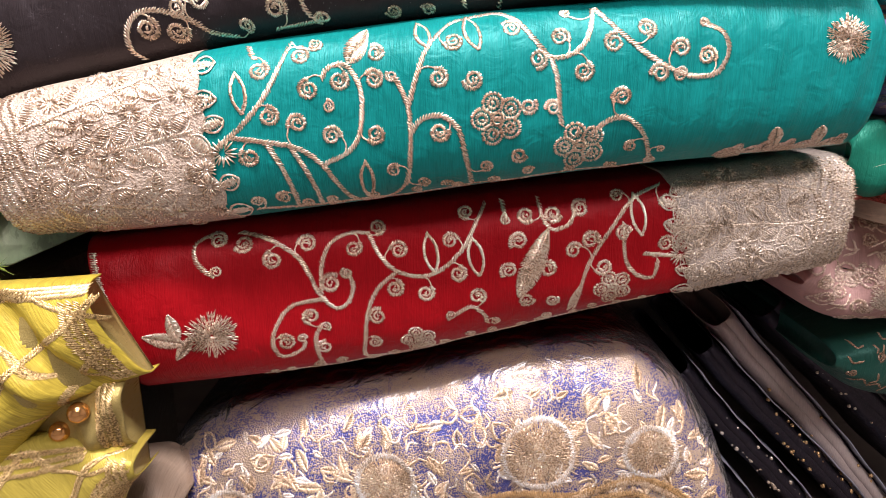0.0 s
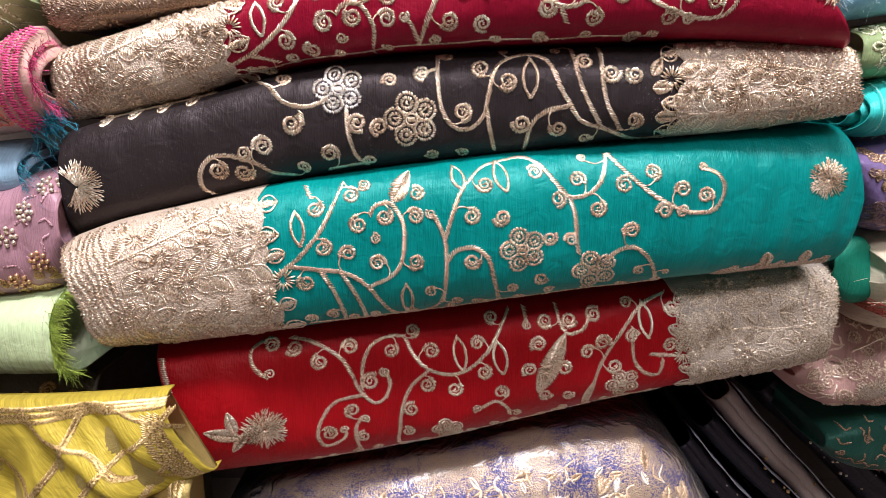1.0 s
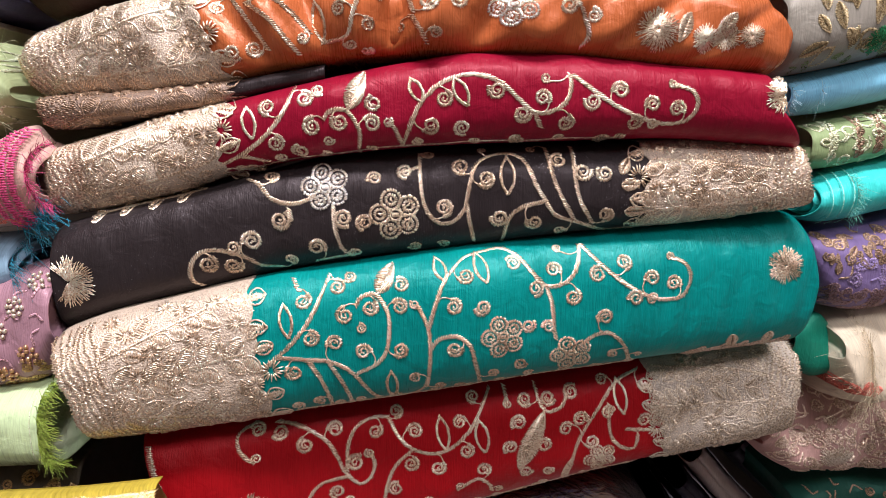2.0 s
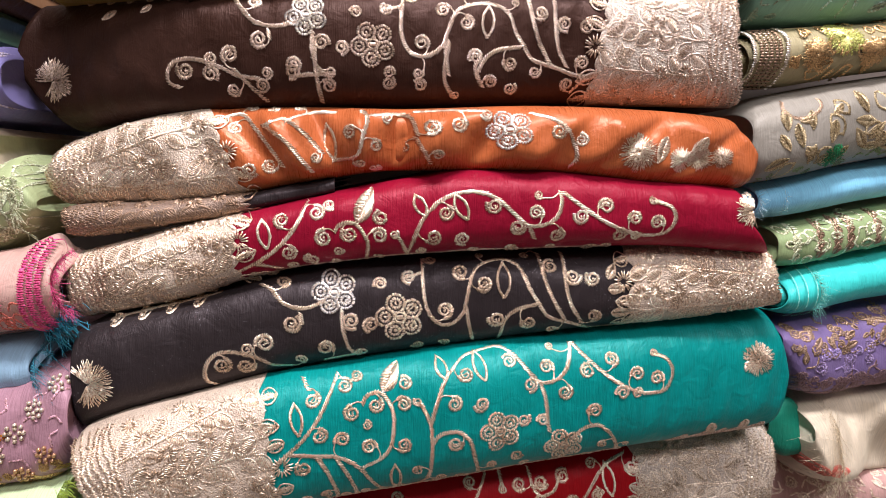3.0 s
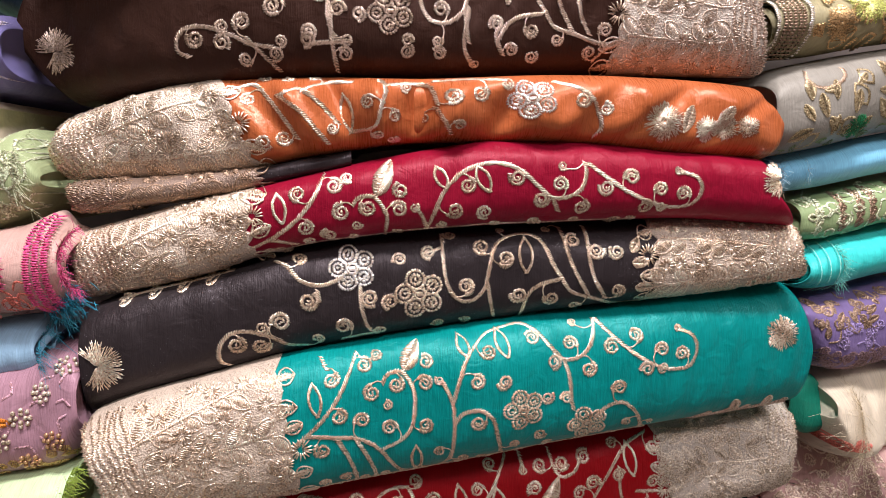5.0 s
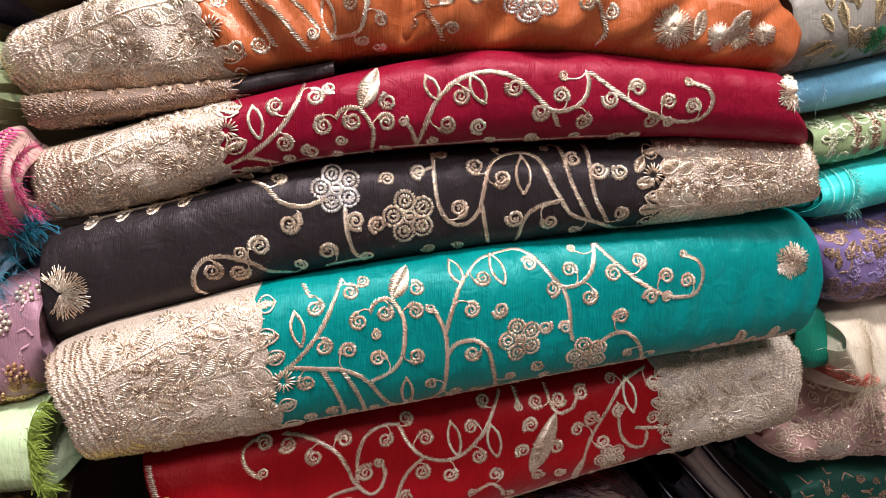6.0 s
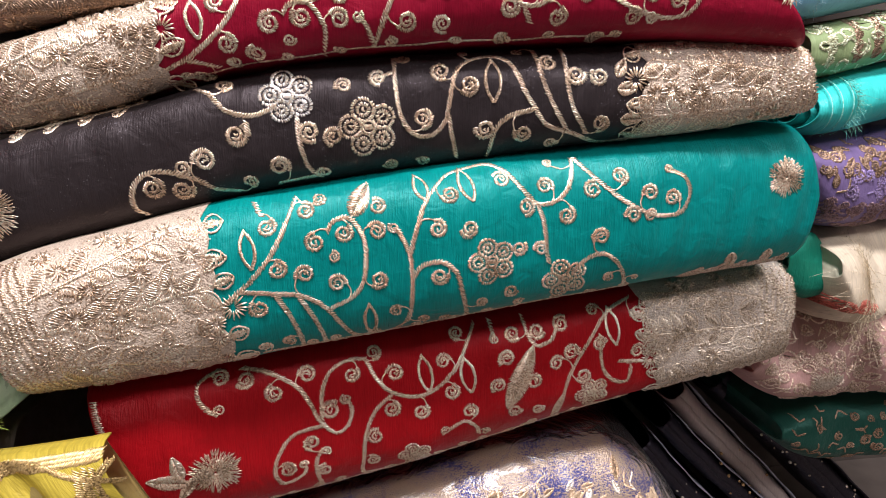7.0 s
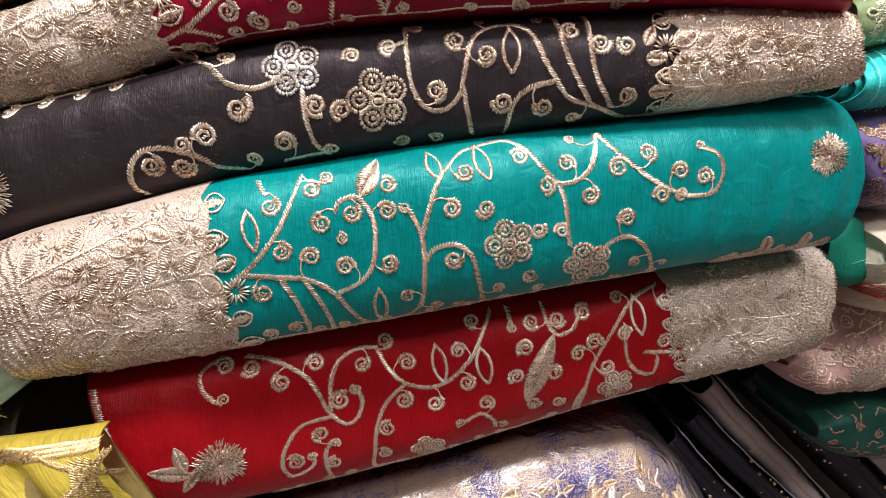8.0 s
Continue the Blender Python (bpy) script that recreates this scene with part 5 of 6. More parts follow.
lace(cl, thing, LACE_EDGE["red"], True, LACE_GREY, GREY_GOLD, 7)

# ---- gold checked tissue on top, with a beaded end ----
CHECK = silk("gold_checked_tissue", (0.40, 0.25, 0.07), 0.4, metal=0.35)
WHITE_THREAD = thread("cream_thread", (0.75, 0.62, 0.36), 0.3, 0.5, 0.2)
PLUM = silk("plum_velvet", (0.05, 0.02, 0.018), 0.8)
PLUM_THREAD = thread("plum_thread", (0.07, 0.015, 0.025), 0.0, 0.7, 0.5)
PEARL = plain("copper_pearl", (0.62, 0.36, 0.2), 0.22, 0.6, 0.1)
CRYSTAL = plain("cut_crystal", (0.85, 0.85, 0.9), 0.08, 0.9, 0.2, 400)
cl = Cloth("gold_check", 8, 0.0015)
thing = folded(cl, "folded_fabric", CHECK, "gold checked tissue with a dark beaded border, lying on brown silk", group=STACK)
for v in np.linspace(-0.9, 0.9, 9):
    pts = [spot(cl, x, v + 0.04 * math.sin(60 * x)) for x in np.linspace(-0.15, 0.19, 14)]
    stitch_mesh("check_thread", cl, cord_stitches(pts, 0.0022, 0.0009, 0.08, 0.0024), WHITE_THREAD, thing)
for x in np.arange(-0.15, 0.2, 0.0165):
    pts = [spot(cl, x + 0.002 * math.sin(9 * v), v) for v in np.linspace(-0.95, 0.95, 9)]
    stitch_mesh("check_thread", cl, cord_stitches(pts, 0.0022, 0.0009, 0.08, 0.0024), WHITE_THREAD, thing)
for x, v, r in ((0.0, -0.35, 0.024), (0.083, -0.62, 0.012)):
    px, pz = spot(cl, x, v)
    flower(cl, px, pz, r, PLUM_THREAD, thing)
    fan(cl, px, pz, r * 1.1, PLUM_THREAD, thing)
    for cx, cz, cr in ((px, pz, 0.0028), (px + r * 0.5, pz - r * 0.4, 0.0022)):
        ball_mesh("crystal", cl.lay(np.array([(cx, cz)]), np.array([cr])), [cr], CRYSTAL, thing, "round clear crystal")
scatter(cl, thing, (-0.16, 0.2), (-0.9, 0.5), 46, ("leaf", "ring", "outline"), COPPER, 0.012, 31, "sequin_leaf")
# the beaded end
rows = [[spot(cl, x, v) for v in np.linspace(-0.96, 0.96, 30)] for x in np.linspace(-0.185, -0.322, 30)]
flat = np.array(rows).reshape(-1, 2)
sheet("velvet_end", cl.lay(flat, np.full(len(flat), 0.0012)).reshape(30, 30, 3), cl.lay(flat, np.full(len(flat), 0.0003)).reshape(30, 30, 3), PLUM, thing, "plum velvet end panel")
for k, x in enumerate((-0.188, -0.194, -0.214, -0.268, -0.282, -0.296, -0.309, -0.317)):
    pts = [spot(cl, x + 0.004 * math.sin(4 * v + k), v) for v in np.linspace(-0.93, 0.9, 8)]
    tagged(stitch_mesh("silver_braid", cl, cord_stitches(pts, 0.0055, 0.0013, 1.2, 0.0014), GREY_GOLD, thing, 0.0012), kind="stuff")
for x, lean in ((-0.277, 0.006), (-0.207, -0.014)):
    for v in np.linspace(-0.9, 0.4, 15):
        ball_mesh("pearl", cl.lay(np.array([spot(cl, x + lean * v, v)]), np.array([0.004])), [0.0033], PEARL, thing)
scatter(cl, thing, (-0.266, -0.196), (-0.92, 0.7), 95, ("leaf", "ring", "cord"), COPPER, 0.011, 33, "bullion_work")
scatter(cl, thing, (-0.183, -0.06), (-0.93, -0.1), 70, ("leaf", "ring", "cord"), BRONZE, 0.011, 34, "bullion_work")
for x, v, r in ((-0.135, -0.1, 0.0045), (-0.098, 0.05, 0.0045), (-0.125, -0.7, 0.003), (-0.1, -0.72, 0.003), (-0.14, -0.75, 0.0028)):
    ball_mesh("crystal", cl.lay(np.array([spot(cl, x, v)]), np.array([0.003])), [r], CRYSTAL, thing, "round clear crystal")
for x, v, r in ((-0.222, -0.35, 0.0042), (-0.265, -0.8, 0.003)):
    ball_mesh("crystal", cl.lay(np.array([spot(cl, x, v)]), np.array([r])), [r], CRYSTAL, thing, "round clear crystal")

# ---- blue and gold brocade in film ----
BROCADE = net("blue_gold_brocade", (0.50, 0.375, 0.27), (0.05, 0.06, 0.26), 0.45, 0.36, 24.0, 0.69, 0.79)
BRIGHT = thread("tinsel_thread", (0.82, 0.63, 0.46), 0.6, 0.3, 0.5)
cl = Cloth("blue_pack", 9, 0.003)
thing = folded(cl, "packed_fabric", BROCADE, "blue and gold brocade fabric packed in crinkled clear film", "packed fabric", layers=1)
for x, v, r in ((-0.17, 0.30, 0.036), (-0.045, 0.45, 0.037), (0.075, 0.50, 0.045), (0.165, 0.5, 0.033), (-0.1, -0.1, 0.035), (0.02, -0.05, 0.04)):
    px, pz = spot(cl, x, v)
    fan(cl, px, pz, r * 0.8, BRIGHT, thing, lobes=10)
    for k in (0.62,):
        ring = [(px + r * k * math.cos(a), pz + r * k * sq(cl, px, pz) * math.sin(a)) for a in np.linspace(0, 6.283, 15)]
        stitch_mesh("medallion_ring", cl, cord_stitches(ring, 0.005, 0.0013, 1.1, 0.0015), (COPPER, GOLD, PALE)[int(k * 4) % 3], thing, 0.0006)
    flower(cl, px, pz, r * 0.42, GOLD, thing)
    rosette(cl, px, pz, r * 0.2, COPPER, thing)
scatter(cl, thing, (-0.215, 0.215), (-0.05, 0.86), 260, ("leaf", "leaf", "cord", "outline"), BRIGHT, 0.016, 41, "brocade_leaf")
scatter(cl, thing, (-0.2, 0.215), (0.1, 0.86), 120, ("cord", "leaf"), PALE, 0.012, 43, "tinsel_fleck")
for k, (v0, m) in enumerate(((0.20, COPPER), (0.17, BRIGHT), (0.10, COPPER), (0.07, BRIGHT), (0.0, COPPER), (-0.03, BRIGHT), (-0.09, COPPER))):
    pts = [spot(cl, x, v0 + 0.55 * (x + 0.02) + 0.025 * math.sin(45 * x + k)) for x in np.linspace(-0.14, 0.225, 18)]
    stitch_mesh("gold_stripe", cl, cord_stitches(pts, 0.0062, 0.0014, 1.3, 0.0014), m, thing, 0.0008)
big = Cloth("blue_pack", 55, 0.0022, 0.0008, creases=[(-0.12, 1.2, 0.004, -0.004), (0.0, -0.9, 0.005, 0.004), (0.03, 0.6, 0.004, -0.004), (0.1, 1.5, 0.005, 0.004), (0.15, -0.5, 0.004, -0.003)])
wrap = sheet("clear_wrap", wrap_rows(big, -0.0068, 150, 0.2), wrap_rows(big, -0.0064, 150, 0.2), FILM, thing, "crinkled clear packing film")
wrap.visible_shadow = False

# ---- mustard fabric gathered beside it ----
YELLOW = silk("mustard_twill", (0.47, 0.36, 0.05), 0.42, (900, 60, 60), spread=0.4, turn=0.7)
KHAKI_NET = silk("khaki_organza", (0.34, 0.26, 0.09), 0.4, (1200, 80, 1200), metal=0.25)
OLIVE = silk("olive_yellow_organza", (0.42, 0.33, 0.06), 0.42, (1000, 60, 60), metal=0.15, turn=0.7)
TINSEL = thread("gold_tinsel", (0.62, 0.46, 0.22), 0.6, 0.3, 0.5)
def lattice(cl, thing, x0, x1, pitch, mat):
    """Bands of tinsel that cross each other over the front in curved lozenges."""
    c, h = cl.mid(np.array([(x0 + x1) / 2]))
    lean = 1.6 * h[0]
    for way in (-1, 1):
        for xa in np.arange(x0 - lean, x1 + lean, pitch):
            pts = [(xa + way * lean * v * 0.5 + 0.006 * math.sin(5 * v), v) for v in np.linspace(-0.95, 0.95, 14)]
            pts = [spot(cl, x, v) for x, v in pts if x0 < x < x1]
            if len(pts) > 2:
                st = []
                for off in (-0.0016, 0, 0.0016):
                    st += cord_stitches([(x + off, z) for x, z in pts], 0.0027, 0.0007, 0.9 if off else -0.9, 0.0011)
                stitch_mesh("gold_lattice", cl, st, mat, thing)


def tinsel_edge(cl, thing, mat, along=True):
    """Worked gold along the upper fold and down the open end."""
    for inset in (0.006, 0.010, 0.014):
        pts = []
        for v in np.linspace(-0.85, 0.75, 12):
            pts.append(spot(cl, float(cl.end(np.array(v), True)) - inset, v))
        stitch_mesh("tinsel_edge", cl, cord_stitches(pts, 0.0048, 0.001, 0.8, 0.0014), mat, thing)
    if along:
        for v in (0.93, 0.88, 0.83):
            stitch_mesh("tinsel_edge", cl, cord_stitches([spot(cl, x, v) for x in np.linspace(cl.x0 + 0.05, cl.x1 - 0.03, 12)], 0.0045, 0.001, 0.8, 0.0014), mat, thing)


cl = Cloth("yellow", 10, 0.004, 0.0014, creases=[(-0.222, -0.8, 0.010, 0.010), (-0.245, -1.2, 0.012, -0.010), (-0.30, 0.3, 0.014, -0.006), (-0.335, -0.4, 0.012, 0.007)])
thing = folded(cl, "gathered_fabric", YELLOW, "gathered mustard yellow fabric with gold lattice embroidery", "folded fabric", back=0.008, layers=0, inner=KHAKI_NET, flush=True)
lattice(cl, thing, -0.44, -0.20, 0.062, TINSEL)
tinsel_edge(cl, thing, TINSEL)
cl = Cloth("yellow_ruffle", 11, 0.003, 0.002, creases=[(-0.205, 0.5, 0.007, 0.006), (-0.225, -0.4, 0.008, -0.005)])
thing = folded(cl, "organza_ruffle", KHAKI_NET, "khaki organza ruffle with two gold buttons, tucked in mustard fabric", "fabric ruffle", back=0.008, layers=0, nx=90, flush=True)
tinsel_edge(cl, thing, TINSEL, False)
GILT = plain("gilt_button", (0.8, 0.42, 0.16), 0.18, 0.95, 0.15, 120)
for x, z in ((-0.226, 0.800), (-0.244, 0.783)):
    ball_mesh("button", cl.lay(np.array([(x, z)]), np.array([0.003])), [0.0066], GILT, thing, "shiny gilt ball button", 18)
cl = Cloth("yellow_low", 12, 0.003, 0.002, creases=[(-0.25, 0.2, 0.012, 0.006), (-0.215, 0.5, 0.008, -0.004)])
thing = folded(cl, "gathered_fabric", OLIVE, "lower fold of mustard yellow fabric with tinsel patches", "folded fabric", back=0.012, layers=0, nx=90, inner=KHAKI_NET, flush=True)
lattice(cl, thing, -0.34, -0.20, 0.06, TINSEL)
tinsel_edge(cl, thing, TINSEL)
cl = Cloth("scrap", 13, 0.003, 0.002)
thing = folded(cl, "crumpled_fabric", silk("cream_organza", (0.34, 0.25, 0.18), 0.4), "crumpled cream organza with dark beads", "folded fabric", back=0.03, layers=1, nx=60)
for x, v in ((-0.225, 0.6), (-0.215, 0.45), (-0.208, 0.62)):
    ball_mesh("bead", cl.lay(np.array([spot(cl, x, v)]), np.array([0.002])), [0.004], PEARL, thing)

# ---- dark film packets leaning under the stack ----
DARK = silk("near_black_cloth", (0.012, 0.01, 0.014), 0.5)
HAZE = plain("milky_film", (0.30, 0.31, 0.38), 0.25, 0.0, 0.3, 60)
BEIGE = silk("beige_cloth", (0.46, 0.38, 0.35), 0.45)


def packet(a, b, y0, y1, thick, material, trim, label, beads=None):
    """A flat wrapped packet leaning along the line from a to b (x, z)."""
    thing = new("fabric_packet")
    tagged(thing, label, "packed fabric", "leaning film packets")
    a, b = np.array(a), np.array(b)
    d = (b - a) / np.linalg.norm(b - a)
    n = np.array((-d[1], d[0])) if -d[1] > 0 else np.array((d[1], -d[0]))
    ln = np.linalg.norm(b - a)
    rng = np.random.RandomState(int(ln * 1e4))

    def rows(inset):
        out = []
        for u in np.linspace(0, 1, 40):
            p = a + d * ln * u
            wob = 0.0016 * math.sin(7 * u + y0 * 90) + 0.0005 * math.sin(31 * u)
            ring = []
            for t in np.linspace(0, 2 * np.pi, 28, endpoint=True):
                cy, cn = math.cos(t), math.sin(t)
                ey = (y0 + y1) / 2 - (y1 - y0) / 2 * np.sign(cy) * abs(cy) ** 0.35 + inset * np.sign(cy)
                en = (thick / 2 - inset) * np.sign(cn) * abs(cn) ** 0.6 + wob
                q = p + n * (en - thick / 2)
                ring.append((q[0], ey, q[1]))
            out.append(ring)
        return np.array(out)
    sheet("packet_body", rows(0.0), rows(0.001), material, thing)
    # folded film hem along the near upper edge
    strip, under = [], []
    for u in np.linspace(0, 1, 40):
        p = a + d * ln * u + n * (0.0016 * math.sin(7 * u + y0 * 90) + 0.0005 * math.sin(31 * u))
        w = 0.012 + 0.003 * math.sin(9 * u)
        strip.append([(p[0] + n[0] * 0.002, y0 - 0.001, p[1] + n[1] * 0.002 - 0.0), (p[0] + n[0] * 0.002, y0 + w * 3, p[1] + n[1] * 0.002)])
        under.append([(p[0] + n[0] * 0.0008, y0 - 0.001, p[1] + n[1] * 0.0008), (p[0] + n[0] * 0.0008, y0 + w * 3, p[1] + n[1] * 0.0008)])
    sheet("film_hem", np.array(strip), np.array(under), trim, thing, "milky folded film hem")
    if beads is not None:
        k = 70
        c = [(a + d * ln * rng.uniform(0.3, 1) - n * rng.uniform(0.002, thick * 0.9)) for _ in range(k)]
        ball_mesh("bead_work", [(q[0], y0 + 0.003, q[1]) for q in c], rng.uniform(0.001, 0.0028, k), beads, thing, "", 6)
    return thing


packet((0.296, 0.774), (0.500, 0.548), 0.60, 0.76, 0.030, BEIGE, HAZE, "beige fabric packet in milky film, leaning on darker packets", COPPER)
packet((0.275, 0.745), (0.462, 0.555), 0.59, 0.76, 0.026, DARK, HAZE, "near black fabric packet in film with beadwork", COPPER)
packet((0.250, 0.722), (0.400, 0.558), 0.585, 0.76, 0.026, DARK, HAZE, "near black fabric packet in film, leaning", GREY_GOLD)
packet((0.222, 0.702), (0.335, 0.560), 0.58, 0.76, 0.026, DARK, HAZE, "near black fabric packet in film, at the foot")
packet((0.345, 0.79), (0.56, 0.585), 0.60, 0.76, 0.036, DARK, DARK, "black sequinned fabric packet leaning at the back", GREY_GOLD)

# ---- left stack ----
LEFT = "fabrics in the left stack"
RIGHT = "fabrics in the right stack"


def side(key, material, label, group, seed, how="fold", amp=0.0014, crease=0.0005, **kw):
    cl = Cloth(key, seed, amp, crease)
    if how == "roll":
        cl.tight = 2.0
        return cl, rolled(cl, "fabric_roll", material, label, group=group, **kw)
    return cl, folded(cl, "folded_fabric", material, label, group=group, nx=70, layers=1, flush=True, **kw)


def dye(name, color, **kw):
    return silk(name + "_cloth", color, **kw)


cl, th = side("l_copper", dye("copper", (0.17, 0.085, 0.04)), "copper gold embroidered fabric, folded at the stack top", LEFT, 20)
scatter(cl, th, (-0.45, -0.36), (-0.9, 0.8), 60, ("leaf", "outline", "cord"), COPPER, 0.013, 51)
cl, th = side("l_dkgreen", dye("sea_green", (0.10, 0.2, 0.14)), "muted sea green fabric with scalloped braid", LEFT, 21)
mint_thread = thread("mint_thread", (0.42, 0.56, 0.46), 0.1, 0.5)
scatter(cl, th, (-0.45, -0.375), (-0.9, 0.8), 40, ("cord", "ring"), mint_thread, 0.011, 52)
cl, th = side("l_lavender", dye("lavender", (0.17, 0.15, 0.32)), "lavender ribbed fabric with a plaited braid", LEFT, 22)
lilac = thread("lilac_thread", (0.55, 0.5, 0.66), 0.2, 0.45)
for x in np.arange(-0.46, -0.352, 0.0032):
    stitch_mesh("rib", cl, cord_stitches([spot(cl, x, v) for v in (-0.55, -0.1, 0.3, 0.55)], 0.0022, 0.001, 0.2, 0.002), lilac, th)
for v in (0.72, 0.62):
    stitch_mesh("plaited_braid", cl, cord_stitches([spot(cl, x, v + 0.05 * math.sin(90 * x)) for x in np.linspace(-0.47, -0.347, 9)], 0.006, 0.002, 0.8, 0.0024), lilac, th)
scatter(cl, th, (-0.46, -0.35), (-0.95, -0.55), 22, ("cord", "ring"), lilac, 0.01, 53)
cl, th = side("l_cream", dye("cream", (0.58, 0.48, 0.37)), "cream folded fabric with beige leaf embroidery", LEFT, 23)
beige_thread = thread("beige_thread", (0.62, 0.52, 0.40), 0.2, 0.45)
for x in (-0.366, -0.372):
    column(cl, th, x, beige_thread, 0.005)
scatter(cl, th, (-0.46, -0.38), (-0.85, 0.7), 30, ("leaf", "outline"), beige_thread, 0.015, 54)
cl, th = side("l_sage", dye("sage", (0.36, 0.42, 0.22)), "sage green ruffled fabric with pale floral outline stitching", LEFT, 24, crease=0.0022, amp=0.0025)
sage_thread = thread("pale_sage_thread", (0.66, 0.72, 0.52), 0.25, 0.45)
scatter(cl, th, (-0.46, -0.325), (-0.9, 0.9), 75, ("outline", "cord", "ring"), sage_thread, 0.015, 55)
fray(cl, th, -0.335, 90, 0.016, sage_thread, 1, 56)
PINK = dye("blush", (0.66, 0.42, 0.36))
MAGENTA = thread("magenta_thread", (0.74, 0.09, 0.28), 0.05, 0.6)
CORAL = thread("coral_thread", (0.72, 0.2, 0.16), 0.05, 0.6)
cl, th = side("l_pink", PINK, "blush fabric roll with magenta floral wool embroidery and frayed open end", LEFT, 25, "roll", turns=2.2, hollow=0.45)
for x, v, r in ((-0.352, 0.15, 0.022), (-0.41, 0.2, 0.022)):
    fan(cl, *spot(cl, x, v), r, MAGENTA, th, lobes=8)
for x in (-0.316, -0.310, -0.304):
    column(cl, th, x, MAGENTA, 0.006, 0.0017)
scatter(cl, th, (-0.45, -0.32), (-0.9, -0.1), 36, ("cord", "outline"), CORAL, 0.014, 57)
fray(cl, th, -0.295, 260, 0.009, MAGENTA, 0.6, 58, 0.0003)
SKY = dye("powder_blue", (0.30, 0.47, 0.62))
cl, th = side("l_blue", SKY, "powder blue organza roll with frayed edge", LEFT, 26, "roll", turns=2.6, hollow=0.3)
sky_thread = thread("petrol_thread", (0.02, 0.24, 0.36), 0.0, 0.6)
fray(cl, th, -0.322, 60, 0.02, sky_thread, 1, 59, droop=0.8)
tuft_at = [(-0.308 + RNG.normal(0, 0.006), 0.425 + RNG.normal(0, 0.004), 1.064 + RNG.normal(0, 0.008)) for _ in range(260)]
threads("thread_tuft", tuft_at, [(RNG.uniform(0.2, 1), -RNG.uniform(0.1, 0.8), RNG.normal(-0.2, 0.5)) for _ in tuft_at], 0.014, sky_thread, th, 0.0004, 60)
cl, th = side("l_mauve", dye("mauve_organza", (0.40, 0.22, 0.27), rough=0.35), "mauve pink organza with sequin roundels and an orange flower", LEFT, 27, amp=0.0022)
for x, v in ((-0.302, 0.72), (-0.317, 0.42), (-0.332, 0.12), (-0.347, -0.2), (-0.365, -0.45), (-0.31, -0.4), (-0.33, -0.65)):
    px, pz = spot(cl, x, v)
    s = sq(cl, px, pz)
    ring = [(px + 0.0062 * math.cos(a) * k, pz + 0.0062 * s * math.sin(a) * k) for k in (1, 0.5) for a in np.linspace(0, 6.283, 9 if k == 1 else 5)[:-1]]
    tagged(ball_mesh("sequin_roundel", cl.lay(np.array(ring), np.full(len(ring), 0.0008)), [0.0019] * len(ring), PEARL if v < -0.3 else GREY_GOLD, th, "", 6), kind="stuff")
ORANGE_THREAD = thread("orange_thread", (0.75, 0.26, 0.03), 0.05, 0.6)
for x, v in ((-0.357, 0.15), (-0.42, -0.1)):
    px, pz = spot(cl, x, v)
    for a in np.arange(0, 6.28, 1.047):
        stitch_mesh("orange_petal", cl, satin_stitches(px, pz, px + 0.019 * math.cos(a), pz + 0.019 * math.sin(a) * sq(cl, px, pz), 0.008), ORANGE_THREAD, th)
scatter(cl, th, (-0.45, -0.30), (-0.95, -0.55), 30, ("leaf", "ring"), COPPER, 0.011, 61)
scatter(cl, th, (-0.44, -0.30), (-0.5, 0.8), 30, ("cord",), thread("rose_thread", (0.62, 0.36, 0.44), 0.1), 0.012, 62)
LIME = dye("lime", (0.58, 0.72, 0.42), rough=0.35)
cl, th = side("l_lime", LIME, "pale lime silk, folded, with a thick frayed fringe", LEFT, 28)
lime_thread = thread("lime_thread", (0.42, 0.58, 0.1), 0.0, 0.6, 0.5)
fray(cl, th, -0.304, 460, 0.012, lime_thread, 1, 63, 0.0003, 0.05)
fray(cl, th, -0.302, 200, 0.012, lime_thread, 1, 64, 0.0004, 0.2)
stitch_mesh("hem_line", cl, cord_stitches([spot(cl, -0.309, v) for v in np.linspace(-0.9, 0.9, 7)], 0.0014, 0.0006, 0.3, 0.0014), thread("pale_lime_thread", (0.7, 0.8, 0.6), 0), th)
cl, th = side("l_brown", dye("umber", (0.10, 0.08, 0.06)), "dark umber net fabric with gold roundels under lime silk", LEFT, 29)
scatter(cl, th, (-0.46, -0.30), (0.82, 0.96), 12, ("ring", "ring", "outline"), COPPER, 0.014, 65)

# ---- right stack ----
cl, th = side("r_rose", dye("dusty_rose", (0.45, 0.2, 0.22)), "dusty rose fabric at the stack top", RIGHT, 30)
scatter(cl, th, (0.3, 0.42), (-0.95, -0.3), 16, ("ring", "leaf"), BRONZE, 0.012, 66)
MINT = dye("mint", (0.27, 0.52, 0.40))
cl, th = side("r_mint", MINT, "mint green fabric with a large pale poppy and scalloped torn end", RIGHT, 31)
PALE_MINT = thread("pale_aqua_thread", (0.55, 0.78, 0.74), 0.15, 0.45)
px, pz = spot(cl, 0.285, 0.3)
fan(cl, px, pz, 0.030, PALE_MINT, th, lobes=3)
fan(cl, px + 0.006, pz + 0.004, 0.012, thread("grey_rose_thread", (0.5, 0.42, 0.42), 0.2), th)
for pts in (((0.298, 0.35), (0.312, 0.0), (0.318, -0.5), (0.319, -0.9)), ((0.330, 0.7), (0.322, 0.2), (0.324, -0.4), (0.328, -0.8)), ((0.30, -0.75), (0.308, -0.5), (0.316, -0.6))):
    vine(cl, [spot(cl, *p) for p in pts], PALE_MINT, th)
stitch_mesh("pale_leaf", cl, satin_stitches(*spot(cl, 0.338, -0.2), *spot(cl, 0.345, 0.5), 0.012), PALE_MINT, th)
